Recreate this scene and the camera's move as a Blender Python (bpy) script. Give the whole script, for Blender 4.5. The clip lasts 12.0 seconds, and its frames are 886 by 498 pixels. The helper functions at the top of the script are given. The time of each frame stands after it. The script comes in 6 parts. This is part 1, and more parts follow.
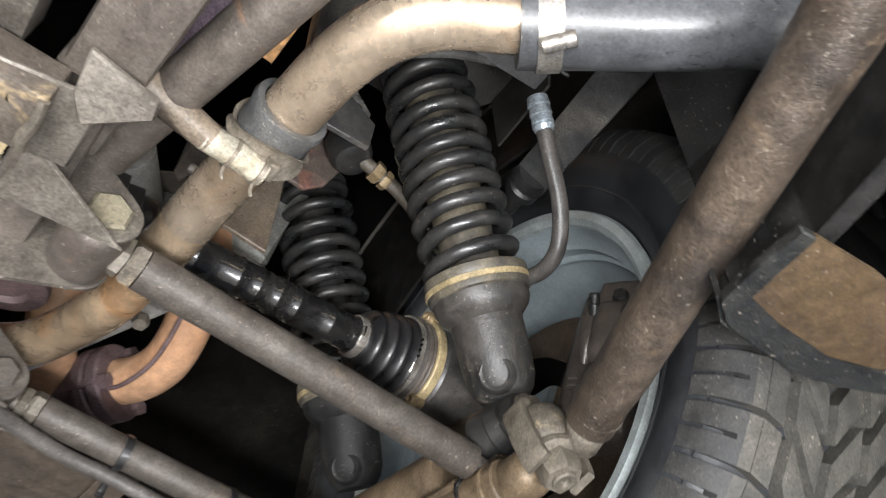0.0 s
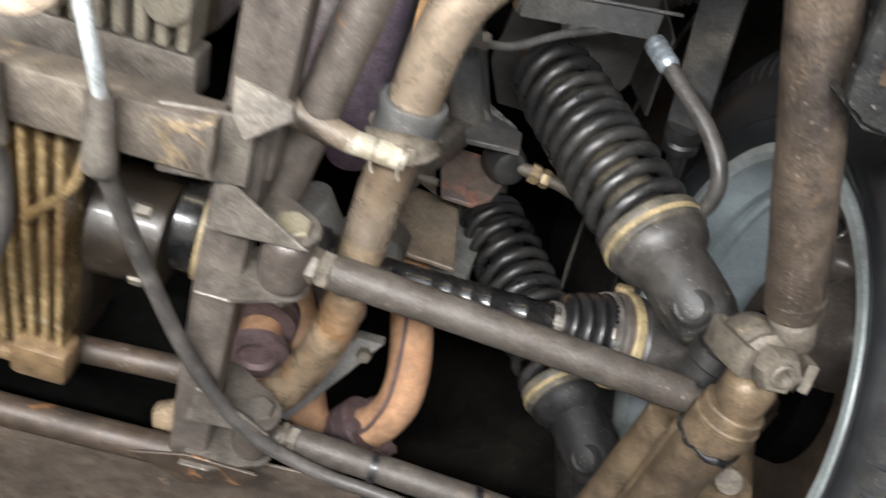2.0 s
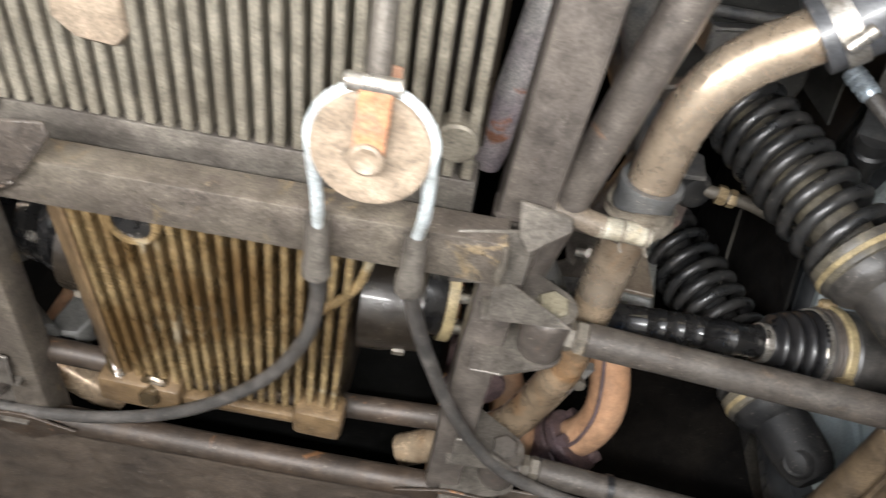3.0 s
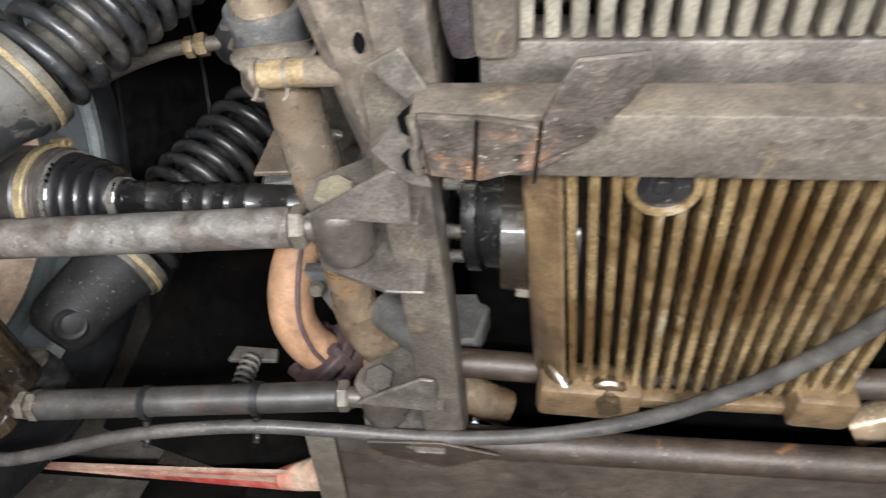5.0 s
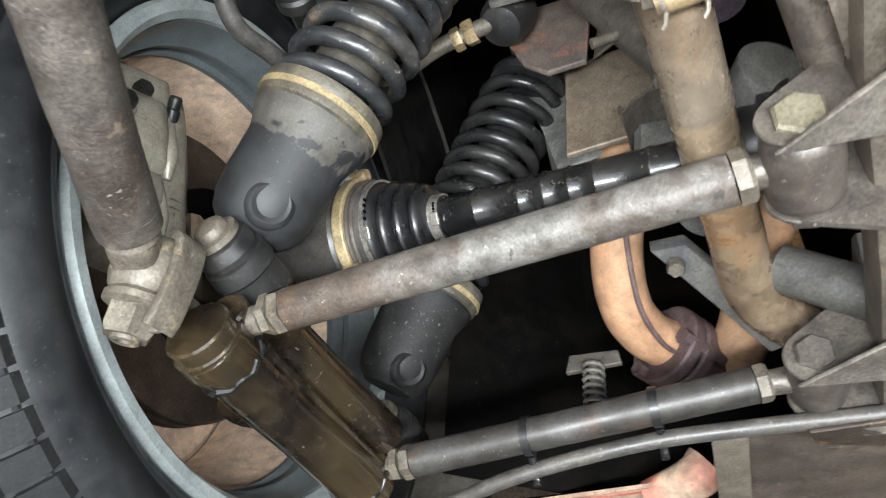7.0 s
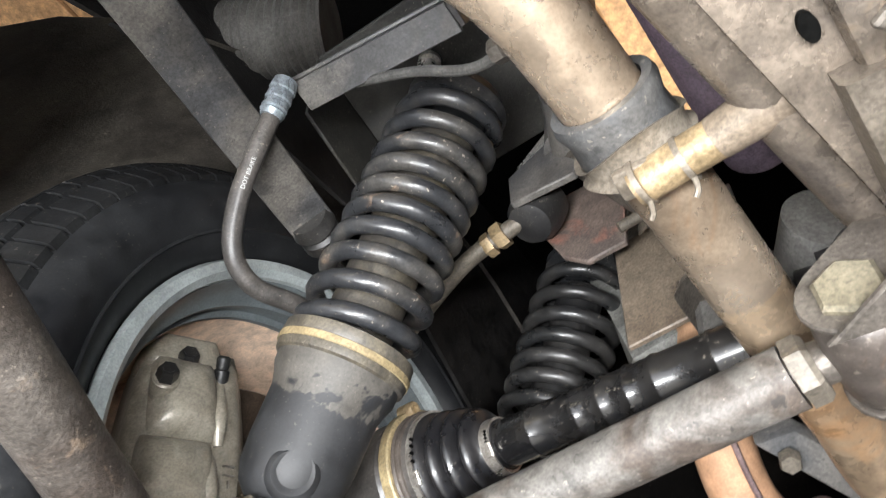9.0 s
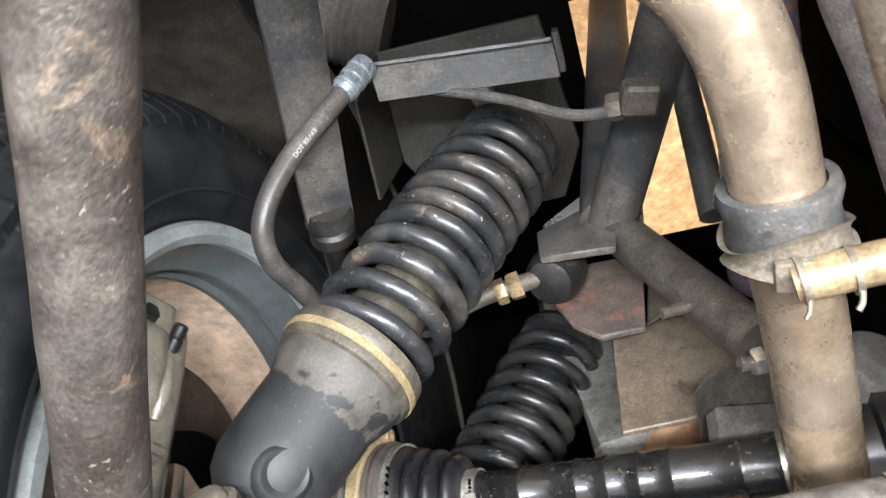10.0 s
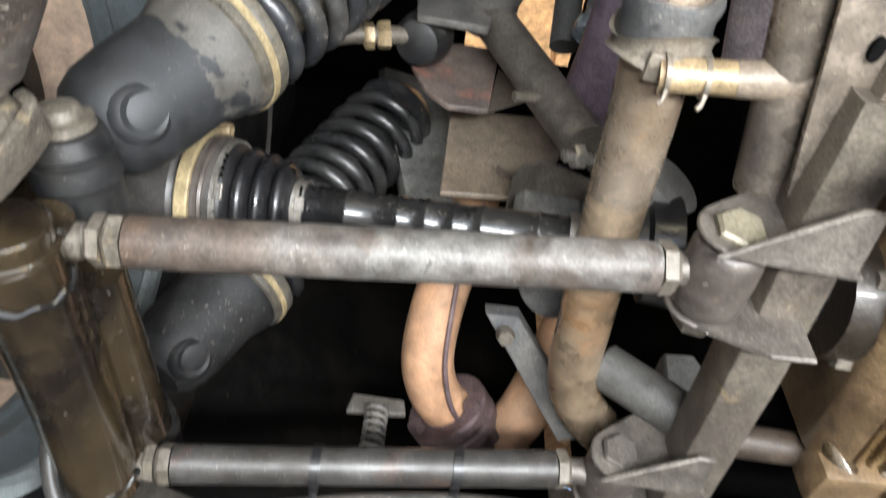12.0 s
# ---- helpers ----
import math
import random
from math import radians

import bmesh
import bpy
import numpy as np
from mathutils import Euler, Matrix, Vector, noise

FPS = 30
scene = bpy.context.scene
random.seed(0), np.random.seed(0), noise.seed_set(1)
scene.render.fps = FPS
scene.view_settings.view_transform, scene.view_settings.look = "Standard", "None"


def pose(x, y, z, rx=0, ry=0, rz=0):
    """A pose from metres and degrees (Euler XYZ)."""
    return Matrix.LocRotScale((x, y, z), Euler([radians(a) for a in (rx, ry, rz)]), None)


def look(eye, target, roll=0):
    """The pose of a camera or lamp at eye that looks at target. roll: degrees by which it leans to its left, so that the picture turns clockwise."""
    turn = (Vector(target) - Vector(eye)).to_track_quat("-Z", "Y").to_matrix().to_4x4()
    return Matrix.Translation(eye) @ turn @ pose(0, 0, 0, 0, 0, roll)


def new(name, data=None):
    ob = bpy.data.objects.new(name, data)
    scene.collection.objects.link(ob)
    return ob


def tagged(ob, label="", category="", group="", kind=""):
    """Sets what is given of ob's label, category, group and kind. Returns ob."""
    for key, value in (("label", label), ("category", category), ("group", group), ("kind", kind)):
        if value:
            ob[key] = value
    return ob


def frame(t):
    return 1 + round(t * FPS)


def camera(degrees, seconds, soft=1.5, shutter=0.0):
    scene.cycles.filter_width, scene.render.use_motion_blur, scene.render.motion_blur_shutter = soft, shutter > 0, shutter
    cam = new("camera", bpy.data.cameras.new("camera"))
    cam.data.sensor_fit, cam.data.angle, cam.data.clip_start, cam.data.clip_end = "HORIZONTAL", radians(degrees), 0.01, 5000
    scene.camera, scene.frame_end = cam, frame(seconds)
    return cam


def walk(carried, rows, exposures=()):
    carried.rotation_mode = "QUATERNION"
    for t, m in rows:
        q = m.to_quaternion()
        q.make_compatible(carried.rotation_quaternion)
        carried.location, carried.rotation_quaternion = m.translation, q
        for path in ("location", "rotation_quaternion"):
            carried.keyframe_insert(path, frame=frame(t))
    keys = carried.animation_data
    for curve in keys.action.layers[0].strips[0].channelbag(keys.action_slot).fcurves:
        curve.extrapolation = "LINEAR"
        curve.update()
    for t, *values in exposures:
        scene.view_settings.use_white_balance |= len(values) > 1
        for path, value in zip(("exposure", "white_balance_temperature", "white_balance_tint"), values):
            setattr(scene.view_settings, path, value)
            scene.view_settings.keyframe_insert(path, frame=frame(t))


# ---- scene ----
cam = camera(62.1, 12.0, soft=1.2, shutter=0.45)
PATH = [
    (0, (0.2285, -0.0107, 1.4531), (0.6382, 0.5367, 2.1828), 3.74),
    (0.5, (0.2609, -0.0456, 1.4034), (0.5925, 0.5446, 2.1393), 4.33),
    (1, (0.3505, 0.0384, 1.3953), (0.5793, 0.6065, 2.1859), 5.88),
    (1.5, (0.3583, 0.0525, 1.3670), (0.5253, 0.6272, 2.1681), 6.71),
    (2, (0.2983, 0.0068, 1.3724), (0.3848, 0.6123, 2.1635), 9.46),
    (2.5, (0.2375, -0.0441, 1.3716), (0.2712, 0.5987, 2.1369), 10.08),
    (3, (0.1610, -0.0724, 1.3755), (0.1545, 0.6086, 2.1078), 10.50),
    (3.2, (0.1281, -0.0799, 1.3771), (0.1080, 0.6097, 2.1010), 10.59),
    (5, (-0.1314, 0.0303, 1.4432), (-0.2485, 0.7543, 2.1230), 7.88),
    (5.5, (-0.2063, 0.0477, 1.4537), (-0.3632, 0.7676, 2.1299), 7.00),
    (6, (-0.3025, -0.0135, 1.4488), (-0.4968, 0.6972, 2.1250), 6.11),
    (6.5, (-0.3139, 0.0025, 1.4659), (-0.5711, 0.7020, 2.1326), 5.79),
    (6.7, (-0.3066, 0.0311, 1.4721), (-0.5886, 0.7246, 2.1350), 5.37),
    (8.3, (-0.2625, 0.1353, 1.5338), (-0.7023, 0.6297, 2.2836), 5.25),
    (8.5, (-0.2530, 0.1325, 1.5372), (-0.6795, 0.5995, 2.3118), 5.17),
    (9, (-0.2489, 0.1099, 1.5416), (-0.6418, 0.5388, 2.3550), 6.99),
    (9.5, (-0.2906, 0.1174, 1.5425), (-0.6275, 0.5465, 2.3806), 10.67),
    (10, (-0.3504, 0.0828, 1.5442), (-0.5770, 0.5371, 2.4058), 10.68),
    (10.5, (-0.3875, 0.0882, 1.5347), (-0.5029, 0.5590, 2.4093), 9.55),
    (11, (-0.3980, 0.0940, 1.5213), (-0.4201, 0.6036, 2.3814), 5.51),
    (11.2, (-0.4025, 0.0915, 1.5190), (-0.3962, 0.6273, 2.3634), 4.17),
    (11.5, (-0.4012, 0.0918, 1.5175), (-0.3716, 0.6864, 2.3209), 3.37),
    (12, (-0.3955, 0.1012, 1.4883), (-0.3425, 0.7817, 2.2191), 3.30),
]
walk(cam, [(t, look(eye, target, roll)) for t, eye, target, roll in PATH],
     [(0, 3.25, 6400, 10), (0.5, 3.17, 6450, 10), (1.0, 3.71, 6150, 4), (1.5, 3.73, 6200, 4), (2.0, 3.35, 6450, 10), (2.5, 3.2, 6450, 10), (3.2, 2.92, 6450, 10), (5, 3.18, 6250, 10), (5.6, 3.31, 6000, 6), (6.5, 3.42, 6100, 4), (8.4, 3.88, 6300, 10), (9.0, 3.73, 6350, 10), (9.5, 3.90, 6250, 10), (10.2, 3.83, 6250, 10), (11, 3.60, 6150, 8), (12, 3.56, 6200, 8)])

# ---- light: added unseen lamps, and sun and sky through an assumed door ----
world = bpy.data.worlds.new("workshop_sky")
scene.world = world
world.use_nodes = True
wn = world.node_tree.nodes
sky = wn.new("ShaderNodeTexSky")
sky.sky_type = "NISHITA"
sky.sun_disc = False
sky.sun_elevation, sky.sun_rotation = radians(50), radians(180)
wn["Background"].inputs["Strength"].default_value = 0.12
world.node_tree.links.new(sky.outputs["Color"], wn["Background"].inputs["Color"])


def area_lamp(name, eye, target, sx, sy, watts, color):
    data = bpy.data.lights.new(name, "AREA")
    data.shape, data.size, data.size_y = "RECTANGLE", sx, sy
    data.energy, data.color = watts, color
    ob = new(name, data)
    ob.matrix_world = look(eye, target)
    return ob


# an unseen still strip, added in place of the torch carried beside the lens
area_lamp("torch_stand_in", (-0.03, -0.20, 1.19), (-0.03, 0.38, 1.95), 1.0, 0.06, 3.3, (0.97, 0.97, 0.97))
# unseen upward fill, added only to brighten the plank ceiling
area_lamp("ceiling_fill", (-0.2, 1.0, 2.75), (-0.2, 1.0, 3.5), 1.6, 0.5, 1.5, (1.0, 0.93, 0.82))
sun = bpy.data.lights.new("sun", "SUN")
sun.energy, sun.angle, sun.color = 2.0, radians(0.5), (1.0, 0.96, 0.90)
new("sun", sun).matrix_world = look((0.0, -5.0, 5.96), (0.0, 0.0, 0.0))

# ---- materials ----
def mat(name, base, second=None, rough=0.6, metal=0.0, scale=40.0, spread=(0.4, 0.65), fine=520.0, bump=0.25,
        third=None, third_at=(0.62, 0.72), third_scale=14.0, rough_var=0.12, coat=0.0, spec=0.5, grain=0.62, speck=0.32, pits=0.55,
        dust=(0.38, 0.33, 0.27), reach=None, fade=0.003, mottle=(0.62, 1.22)):
    """A worn surface: base colour, patches of a second one, spots of a third, mottling, pits, specks of dust, grain in tone, gloss and relief.
    With reach, the second colour covers what lies further than that from the thing's foot, with a ragged edge."""
    m = bpy.data.materials.new(name)
    m.use_nodes = True
    n, l = m.node_tree.nodes, m.node_tree.links
    b = n["Principled BSDF"]
    b.inputs["Metallic"].default_value = metal
    b.inputs["Coat Weight"].default_value = coat
    b.inputs["Specular IOR Level"].default_value = spec
    tc = n.new("ShaderNodeTexCoord")

    def noise_tex(s, detail=6.0, dist=0.0):
        t = n.new("ShaderNodeTexNoise")
        t.inputs["Scale"].default_value, t.inputs["Detail"].default_value = s, detail
        t.inputs["Roughness"].default_value, t.inputs["Distortion"].default_value = 0.62, dist
        l.new(tc.outputs["Object"], t.inputs["Vector"])
        return t.outputs["Fac"]

    def ramp(src, lo, hi, to=(0.0, 1.0)):
        r = n.new("ShaderNodeMapRange")
        r.inputs["From Min"].default_value, r.inputs["From Max"].default_value = lo, hi
        r.inputs["To Min"].default_value, r.inputs["To Max"].default_value = to
        l.new(src, r.inputs["Value"])
        return r.outputs["Result"]

    def calc(op, a, c):
        x = n.new("ShaderNodeMath")
        x.operation = op
        for sock, v in zip(x.inputs, (a, c)):
            if isinstance(v, (int, float)):
                sock.default_value = v
            else:
                l.new(v, sock)
        return x.outputs["Value"]

    def mix(fac, a, c):
        x = n.new("ShaderNodeMix")
        x.data_type = "RGBA"
        l.new(fac, x.inputs["Factor"])
        for sock, v in ((x.inputs["A"], a), (x.inputs["B"], c)):
            if isinstance(v, tuple):
                sock.default_value = (*v, 1)
            else:
                l.new(v, sock)
        return x.outputs["Result"]

    def times(col, value, fac=1.0):
        x = n.new("ShaderNodeMix")
        x.data_type, x.blend_type = "RGBA", "MULTIPLY"
        x.inputs["Factor"].default_value = fac
        l.new(col, x.inputs["A"])
        g = n.new("ShaderNodeCombineColor")
        for k in range(3):
            l.new(value, g.inputs[k])
        l.new(g.outputs["Color"], x.inputs["B"])
        return x.outputs["Result"]

    big, mid, small = noise_tex(scale, 8.0, 0.4), noise_tex(70.0, 6.0, 0.3), noise_tex(fine, 3.0)
    cover = ramp(big, *spread)
    if reach:
        far = n.new("ShaderNodeVectorMath")
        far.operation = "LENGTH"
        l.new(tc.outputs["Object"], far.inputs[0])
        edge = calc("ADD", far.outputs["Value"], ramp(noise_tex(24.0, 4.0, 0.3), 0.25, 0.75, (-0.035, 0.035)))
        cover = ramp(edge, reach - fade / 2, reach + fade / 2)
    col = mix(cover, base, second or tuple(v * 0.6 for v in base))
    if third:
        col = mix(ramp(noise_tex(third_scale, 9.0, 0.8), *third_at), col, third)
    col = times(col, ramp(mid, 0.3, 0.7, mottle))
    col = times(col, ramp(small, 0.3, 0.66, (0.35, 1.25)), grain)
    if pits:
        pit = calc("MULTIPLY", ramp(noise_tex(170.0, 4.0, 0.5), 0.36, 0.31), pits)
        col = mix(pit, col, tuple(v * 0.22 for v in base))
    if speck:
        some = ramp(noise_tex(22.0, 3.0), 0.42, 0.62)
        spot = ramp(noise_tex(330.0, 2.0), 0.655, 0.70)
        col = mix(calc("MULTIPLY", calc("MULTIPLY", spot, some), speck), col, dust)
    l.new(col, b.inputs["Base Color"])
    lo, hi = max(rough - rough_var, 0.05), min(rough + rough_var, 1)
    l.new(ramp(calc("MULTIPLY", calc("ADD", big, mid), 0.5), 0.35, 0.65, (lo, hi)), b.inputs["Roughness"])
    bp = n.new("ShaderNodeBump")
    bp.inputs["Strength"].default_value, bp.inputs["Distance"].default_value = bump, 0.002
    l.new(calc("ADD", calc("ADD", calc("MULTIPLY", small, 0.5), mid), big), bp.inputs["Height"])
    l.new(bp.outputs["Normal"], b.inputs["Normal"])
    return m


M_LINK = mat("worn_steel_tube", (0.134, 0.125, 0.113), (0.086, 0.060, 0.044), 0.50, 0.12, 13, reach=0.185, fade=0.07, third=(0.068, 0.054, 0.044), third_at=(0.48, 0.60), third_scale=17, bump=0.22, rough_var=0.18, grain=0.5, pits=0.8, speck=0.5, spec=0.4, mottle=(0.5, 1.3))
M_LINKDULL = mat("dull_brown_tube", (0.075, 0.065, 0.055), (0.052, 0.042, 0.034), 0.55, 0.25, 24, third=(0.100, 0.076, 0.055), third_at=(0.62, 0.72), third_scale=40, bump=0.3)
M_ARM = mat("rusty_grey_tube", (0.126, 0.111, 0.096), (0.066, 0.053, 0.044), 0.42, 0.35, 20, spread=(0.42, 0.60), third=(0.225, 0.170, 0.125), third_at=(0.60, 0.70), third_scale=46, bump=0.5, speck=0.6)
M_ARMDARK = mat("dark_rusty_tube", (0.105, 0.080, 0.060), (0.048, 0.038, 0.031), 0.40, 0.3, 18, spread=(0.42, 0.60), third=(0.170, 0.120, 0.078), third_at=(0.60, 0.70), third_scale=30, bump=0.5, speck=0.5)
M_PIPE = mat("oily_tan_pipe", (0.575, 0.462, 0.345), (0.350, 0.262, 0.182), 0.28, 0.72, 9, spread=(0.40, 0.66), third=(0.40, 0.205, 0.090), third_at=(0.60, 0.76), bump=0.05, rough_var=0.10, grain=0.28, pits=0.35, speck=0.25, mottle=(0.74, 1.14))
M_FRAME = mat("dusty_grey_frame", (0.167, 0.142, 0.112), (0.094, 0.077, 0.064), 0.45, 0.40, 18, third=(0.264, 0.199, 0.121), third_at=(0.6, 0.68), third_scale=30, bump=0.35)
M_BRACKET = mat("grey_bracket_steel", (0.158, 0.140, 0.118), (0.092, 0.079, 0.068), 0.43, 0.42, 20, spread=(0.42, 0.62), third=(0.221, 0.124, 0.050), third_at=(0.66, 0.72), bump=0.35)
M_BLACK = mat("black_frame_paint", (0.060, 0.060, 0.061), (0.128, 0.118, 0.105), 0.42, 0.0, 16, spread=(0.44, 0.60), third=(0.300, 0.250, 0.205), third_at=(0.66, 0.73), third_scale=110, bump=0.15)
M_SPRING = mat("black_spring_coat", (0.024, 0.025, 0.027), (0.066, 0.061, 0.054), 0.35, 0.0, 20, spread=(0.46, 0.64), third=(0.265, 0.190, 0.135), third_at=(0.65, 0.74), third_scale=40, coat=0.08, bump=0.16, speck=0.8, pits=0.2)
M_SPRINGDARK = mat("darker_black_spring_coat", (0.015, 0.0155, 0.016), (0.034, 0.032, 0.030), 0.34, 0.0, 20, third=(0.11, 0.095, 0.08), third_at=(0.70, 0.78), third_scale=50, coat=0.1, bump=0.10, speck=0.5, pits=0.1)
M_BOOT = mat("shock_boot_black", (0.016, 0.0165, 0.0175), (0.070, 0.064, 0.055), 0.58, 0.00, 18, reach=0.066, bump=0.10, grain=0.35, speck=0.12, pits=0.3)
M_BOOTDIRTY = mat("dirt_crusted_boot", (0.046, 0.041, 0.036), (0.016, 0.0155, 0.015), 0.46, 0.0, 20, spread=(0.42, 0.60), third=(0.105, 0.088, 0.068), third_at=(0.60, 0.70), third_scale=24, bump=0.3, grain=0.5, speck=0.6)
M_COLLAR = mat("dusty_collar", (0.058, 0.053, 0.047), (0.128, 0.109, 0.075), 0.5, 0.1, 22, bump=0.15)
M_RUBBER = mat("grimy_rubber", (0.013, 0.013, 0.0135), (0.033, 0.031, 0.028), 0.46, 0.0, 22, bump=0.12)
M_CVBOOT = mat("shiny_rubber_boot", (0.008, 0.008, 0.009), (0.017, 0.016, 0.016), 0.34, 0.0, 30, bump=0.05, coat=0.1, speck=0.15, grain=0.25)
M_SHAFT = mat("black_gloss_shaft", (0.0065, 0.0065, 0.007), (0.016, 0.015, 0.014), 0.27, 0.00, 24, coat=0.3, bump=0.04, grain=0.2, rough_var=0.08, speck=0.25)
M_CLIP = mat("bright_clip_steel", (0.465, 0.435, 0.390), (0.300, 0.270, 0.232), 0.32, 0.75, 60, bump=0.1)
M_GOLD = mat("gold_zinc_ring", (0.400, 0.315, 0.170), (0.250, 0.195, 0.110), 0.5, 0.15, 24, third=(0.320, 0.170, 0.065), third_at=(0.66, 0.74), third_scale=50, bump=0.12)
M_BRASS = mat("brass_nut", (0.360, 0.268, 0.150), (0.230, 0.168, 0.095), 0.40, 0.35, 50)
M_NUT = mat("dull_nut_steel", (0.150, 0.130, 0.102), (0.092, 0.078, 0.062), 0.55, 0.25, 50, third=(0.24, 0.19, 0.12), third_at=(0.60, 0.70), third_scale=60, bump=0.25)
M_CARRIER = mat("oily_brown_casting", (0.054, 0.038, 0.020), (0.012, 0.009, 0.0068), 0.22, 0.20, 11, spread=(0.40, 0.60), third=(0.120, 0.090, 0.052), third_at=(0.62, 0.76), coat=0.65, bump=0.14, grain=0.4, pits=0.4)
M_HEADER = mat("tan_rusted_header", (0.410, 0.246, 0.145), (0.350, 0.186, 0.098), 0.72, 0.0, 10, third=(0.314, 0.149, 0.072), third_at=(0.68, 0.78), bump=0.12, grain=0.25, pits=0.25, speck=0.0)
M_FLANGE = mat("purple_brown_flange", (0.148, 0.100, 0.096), (0.096, 0.064, 0.068), 0.6, 0.2, 26, third=(0.336, 0.200, 0.136), third_at=(0.66, 0.72))
M_PURPLE = mat("heat_purple_exhaust", (0.343, 0.260, 0.321), (0.245, 0.198, 0.255), 0.5, 0.2, 12, third=(0.715, 0.371, 0.267), third_at=(0.68, 0.71), third_scale=18)
M_SUMP = mat("oily_cast_alloy", (0.310, 0.222, 0.112), (0.118, 0.070, 0.027), 0.27, 0.35, 9, spread=(0.40, 0.58), third=(0.430, 0.365, 0.255), third_at=(0.58, 0.68), third_scale=22, bump=0.3, coat=0.35)
M_GEARBOX = mat("grey_cast_alloy", (0.240, 0.214, 0.168), (0.150, 0.130, 0.098), 0.45, 0.35, 14, bump=0.25)
M_FOOT = mat("tan_oily_casting", (0.170, 0.112, 0.058), (0.092, 0.058, 0.030), 0.42, 0.15, 14, third=(0.045, 0.030, 0.019), third_at=(0.58, 0.68), third_scale=26, bump=0.45, coat=0.25)
M_BOLT = mat("pale_dusty_bolt", (0.231, 0.204, 0.143), (0.167, 0.148, 0.106), 0.5, 0.3, 40, bump=0.15)
M_SPLINT = mat("cream_splinter_wood", (0.480, 0.336, 0.240), (0.384, 0.240, 0.176), 0.7, 0.0, 20)
M_YELLOWFOAM = mat("yellow_cable_jacket", (0.275, 0.210, 0.070), (0.225, 0.165, 0.060), 0.6, 0.0, 20)
M_WETBOSS = mat("wet_oiled_plug", (0.085, 0.060, 0.032), (0.040, 0.028, 0.016), 0.22, 0.35, 30, bump=0.15, coat=0.6)
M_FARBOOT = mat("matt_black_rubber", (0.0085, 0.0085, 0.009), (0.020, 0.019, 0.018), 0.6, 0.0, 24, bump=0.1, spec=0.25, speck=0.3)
# grimy sheet blackened by the deep shade put into its colour
M_PANEL = mat("grimy_shade_sheet", (0.0036, 0.0033, 0.0030), (0.0080, 0.0068, 0.0056), 0.7, 0.0, 7, spread=(0.46, 0.60), third=(0.028, 0.020, 0.014), third_at=(0.68, 0.76), third_scale=16, bump=0.3, spec=0.05, speck=0.06)
# oily alloy, darkened further for the shade between the fins
M_SUMPDARK = mat("oily_gap_shade_alloy", (0.025, 0.019, 0.013), (0.014, 0.010, 0.007), 0.36, 0.25, 16, bump=0.3, coat=0.2)
M_RIM = mat("blue_grey_rim", (0.340, 0.395, 0.415), (0.280, 0.322, 0.336), 0.42, 0.25, 6, bump=0.04, grain=0.25, pits=0.15, speck=0.1, mottle=(0.85, 1.06))
# left rim's darker copy, with the radius arm's shade in its colour
M_RIMDARK = mat("shaded_blue_grey_rim", (0.165, 0.190, 0.198), (0.105, 0.115, 0.115), 0.42, 0.2, 6, bump=0.04, grain=0.3, pits=0.2, speck=0.15, mottle=(0.8, 1.08))
M_RIMLIP = mat("bare_rim_lip", (0.43, 0.475, 0.47), (0.33, 0.36, 0.355), 0.38, 0.2, 30, bump=0.04, grain=0.35, pits=0.2, speck=0.1, mottle=(0.75, 1.08))
M_TYRE = mat("tyre_rubber", (0.022, 0.023, 0.026), (0.038, 0.041, 0.043), 0.42, 0.0, 8, bump=0.05, spec=0.4, speck=0.1, pits=0.0, grain=0.3)
# left tyre's darker copy of the rubber, weak light put into the colour
M_TYREDARK = mat("shaded_tyre_rubber", (0.0125, 0.013, 0.0145), (0.023, 0.024, 0.025), 0.46, 0.0, 8, bump=0.05, spec=0.32, speck=0.1, pits=0.0, grain=0.3)
M_TREAD = mat("dusty_tread_rubber", (0.036, 0.035, 0.032), (0.080, 0.074, 0.063), 0.72, 0.0, 14, spread=(0.34, 0.60), bump=0.3, pits=0.6, speck=0.5)
M_TREADSHOULDER = mat("scuffed_shoulder_rubber", (0.026, 0.026, 0.027), (0.050, 0.048, 0.044), 0.64, 0.0, 12, bump=0.2, pits=0.4, speck=0.3, spec=0.4)
# left tread's darker copy, toned down for glancing light
M_TREADDARK = mat("shaded_tread_rubber", (0.0070, 0.0074, 0.0080), (0.0130, 0.0133, 0.0136), 0.66, 0.0, 14, bump=0.15, pits=0.2, speck=0.12, spec=0.25)
M_DISC = mat("tan_dusted_barrel", (0.814, 0.616, 0.462), (0.660, 0.484, 0.352), 0.5, 0.15, 7, bump=0.06, grain=0.25, pits=0.3)
M_CALIPER = mat("grimy_caliper", (0.350, 0.318, 0.258), (0.235, 0.205, 0.158), 0.40, 0.2, 10, coat=0.25, bump=0.12, grain=0.4, pits=0.3)
M_ALU = mat("bright_alloy", (0.74, 0.72, 0.68), (0.52, 0.49, 0.45), 0.3, 0.75, 30)
M_IRON = mat("dark_iron_disc", (0.12, 0.085, 0.06), (0.05, 0.038, 0.03), 0.42, 0.4, 12, bump=0.1)
M_RAIL = mat("blotchy_tan_rail", (0.232, 0.192, 0.152), (0.100, 0.086, 0.075), 0.30, 0.45, 13, spread=(0.40, 0.60), third=(0.420, 0.300, 0.175), third_at=(0.58, 0.72), third_scale=20, bump=0.25, rough_var=0.16, grain=0.5, pits=0.5)
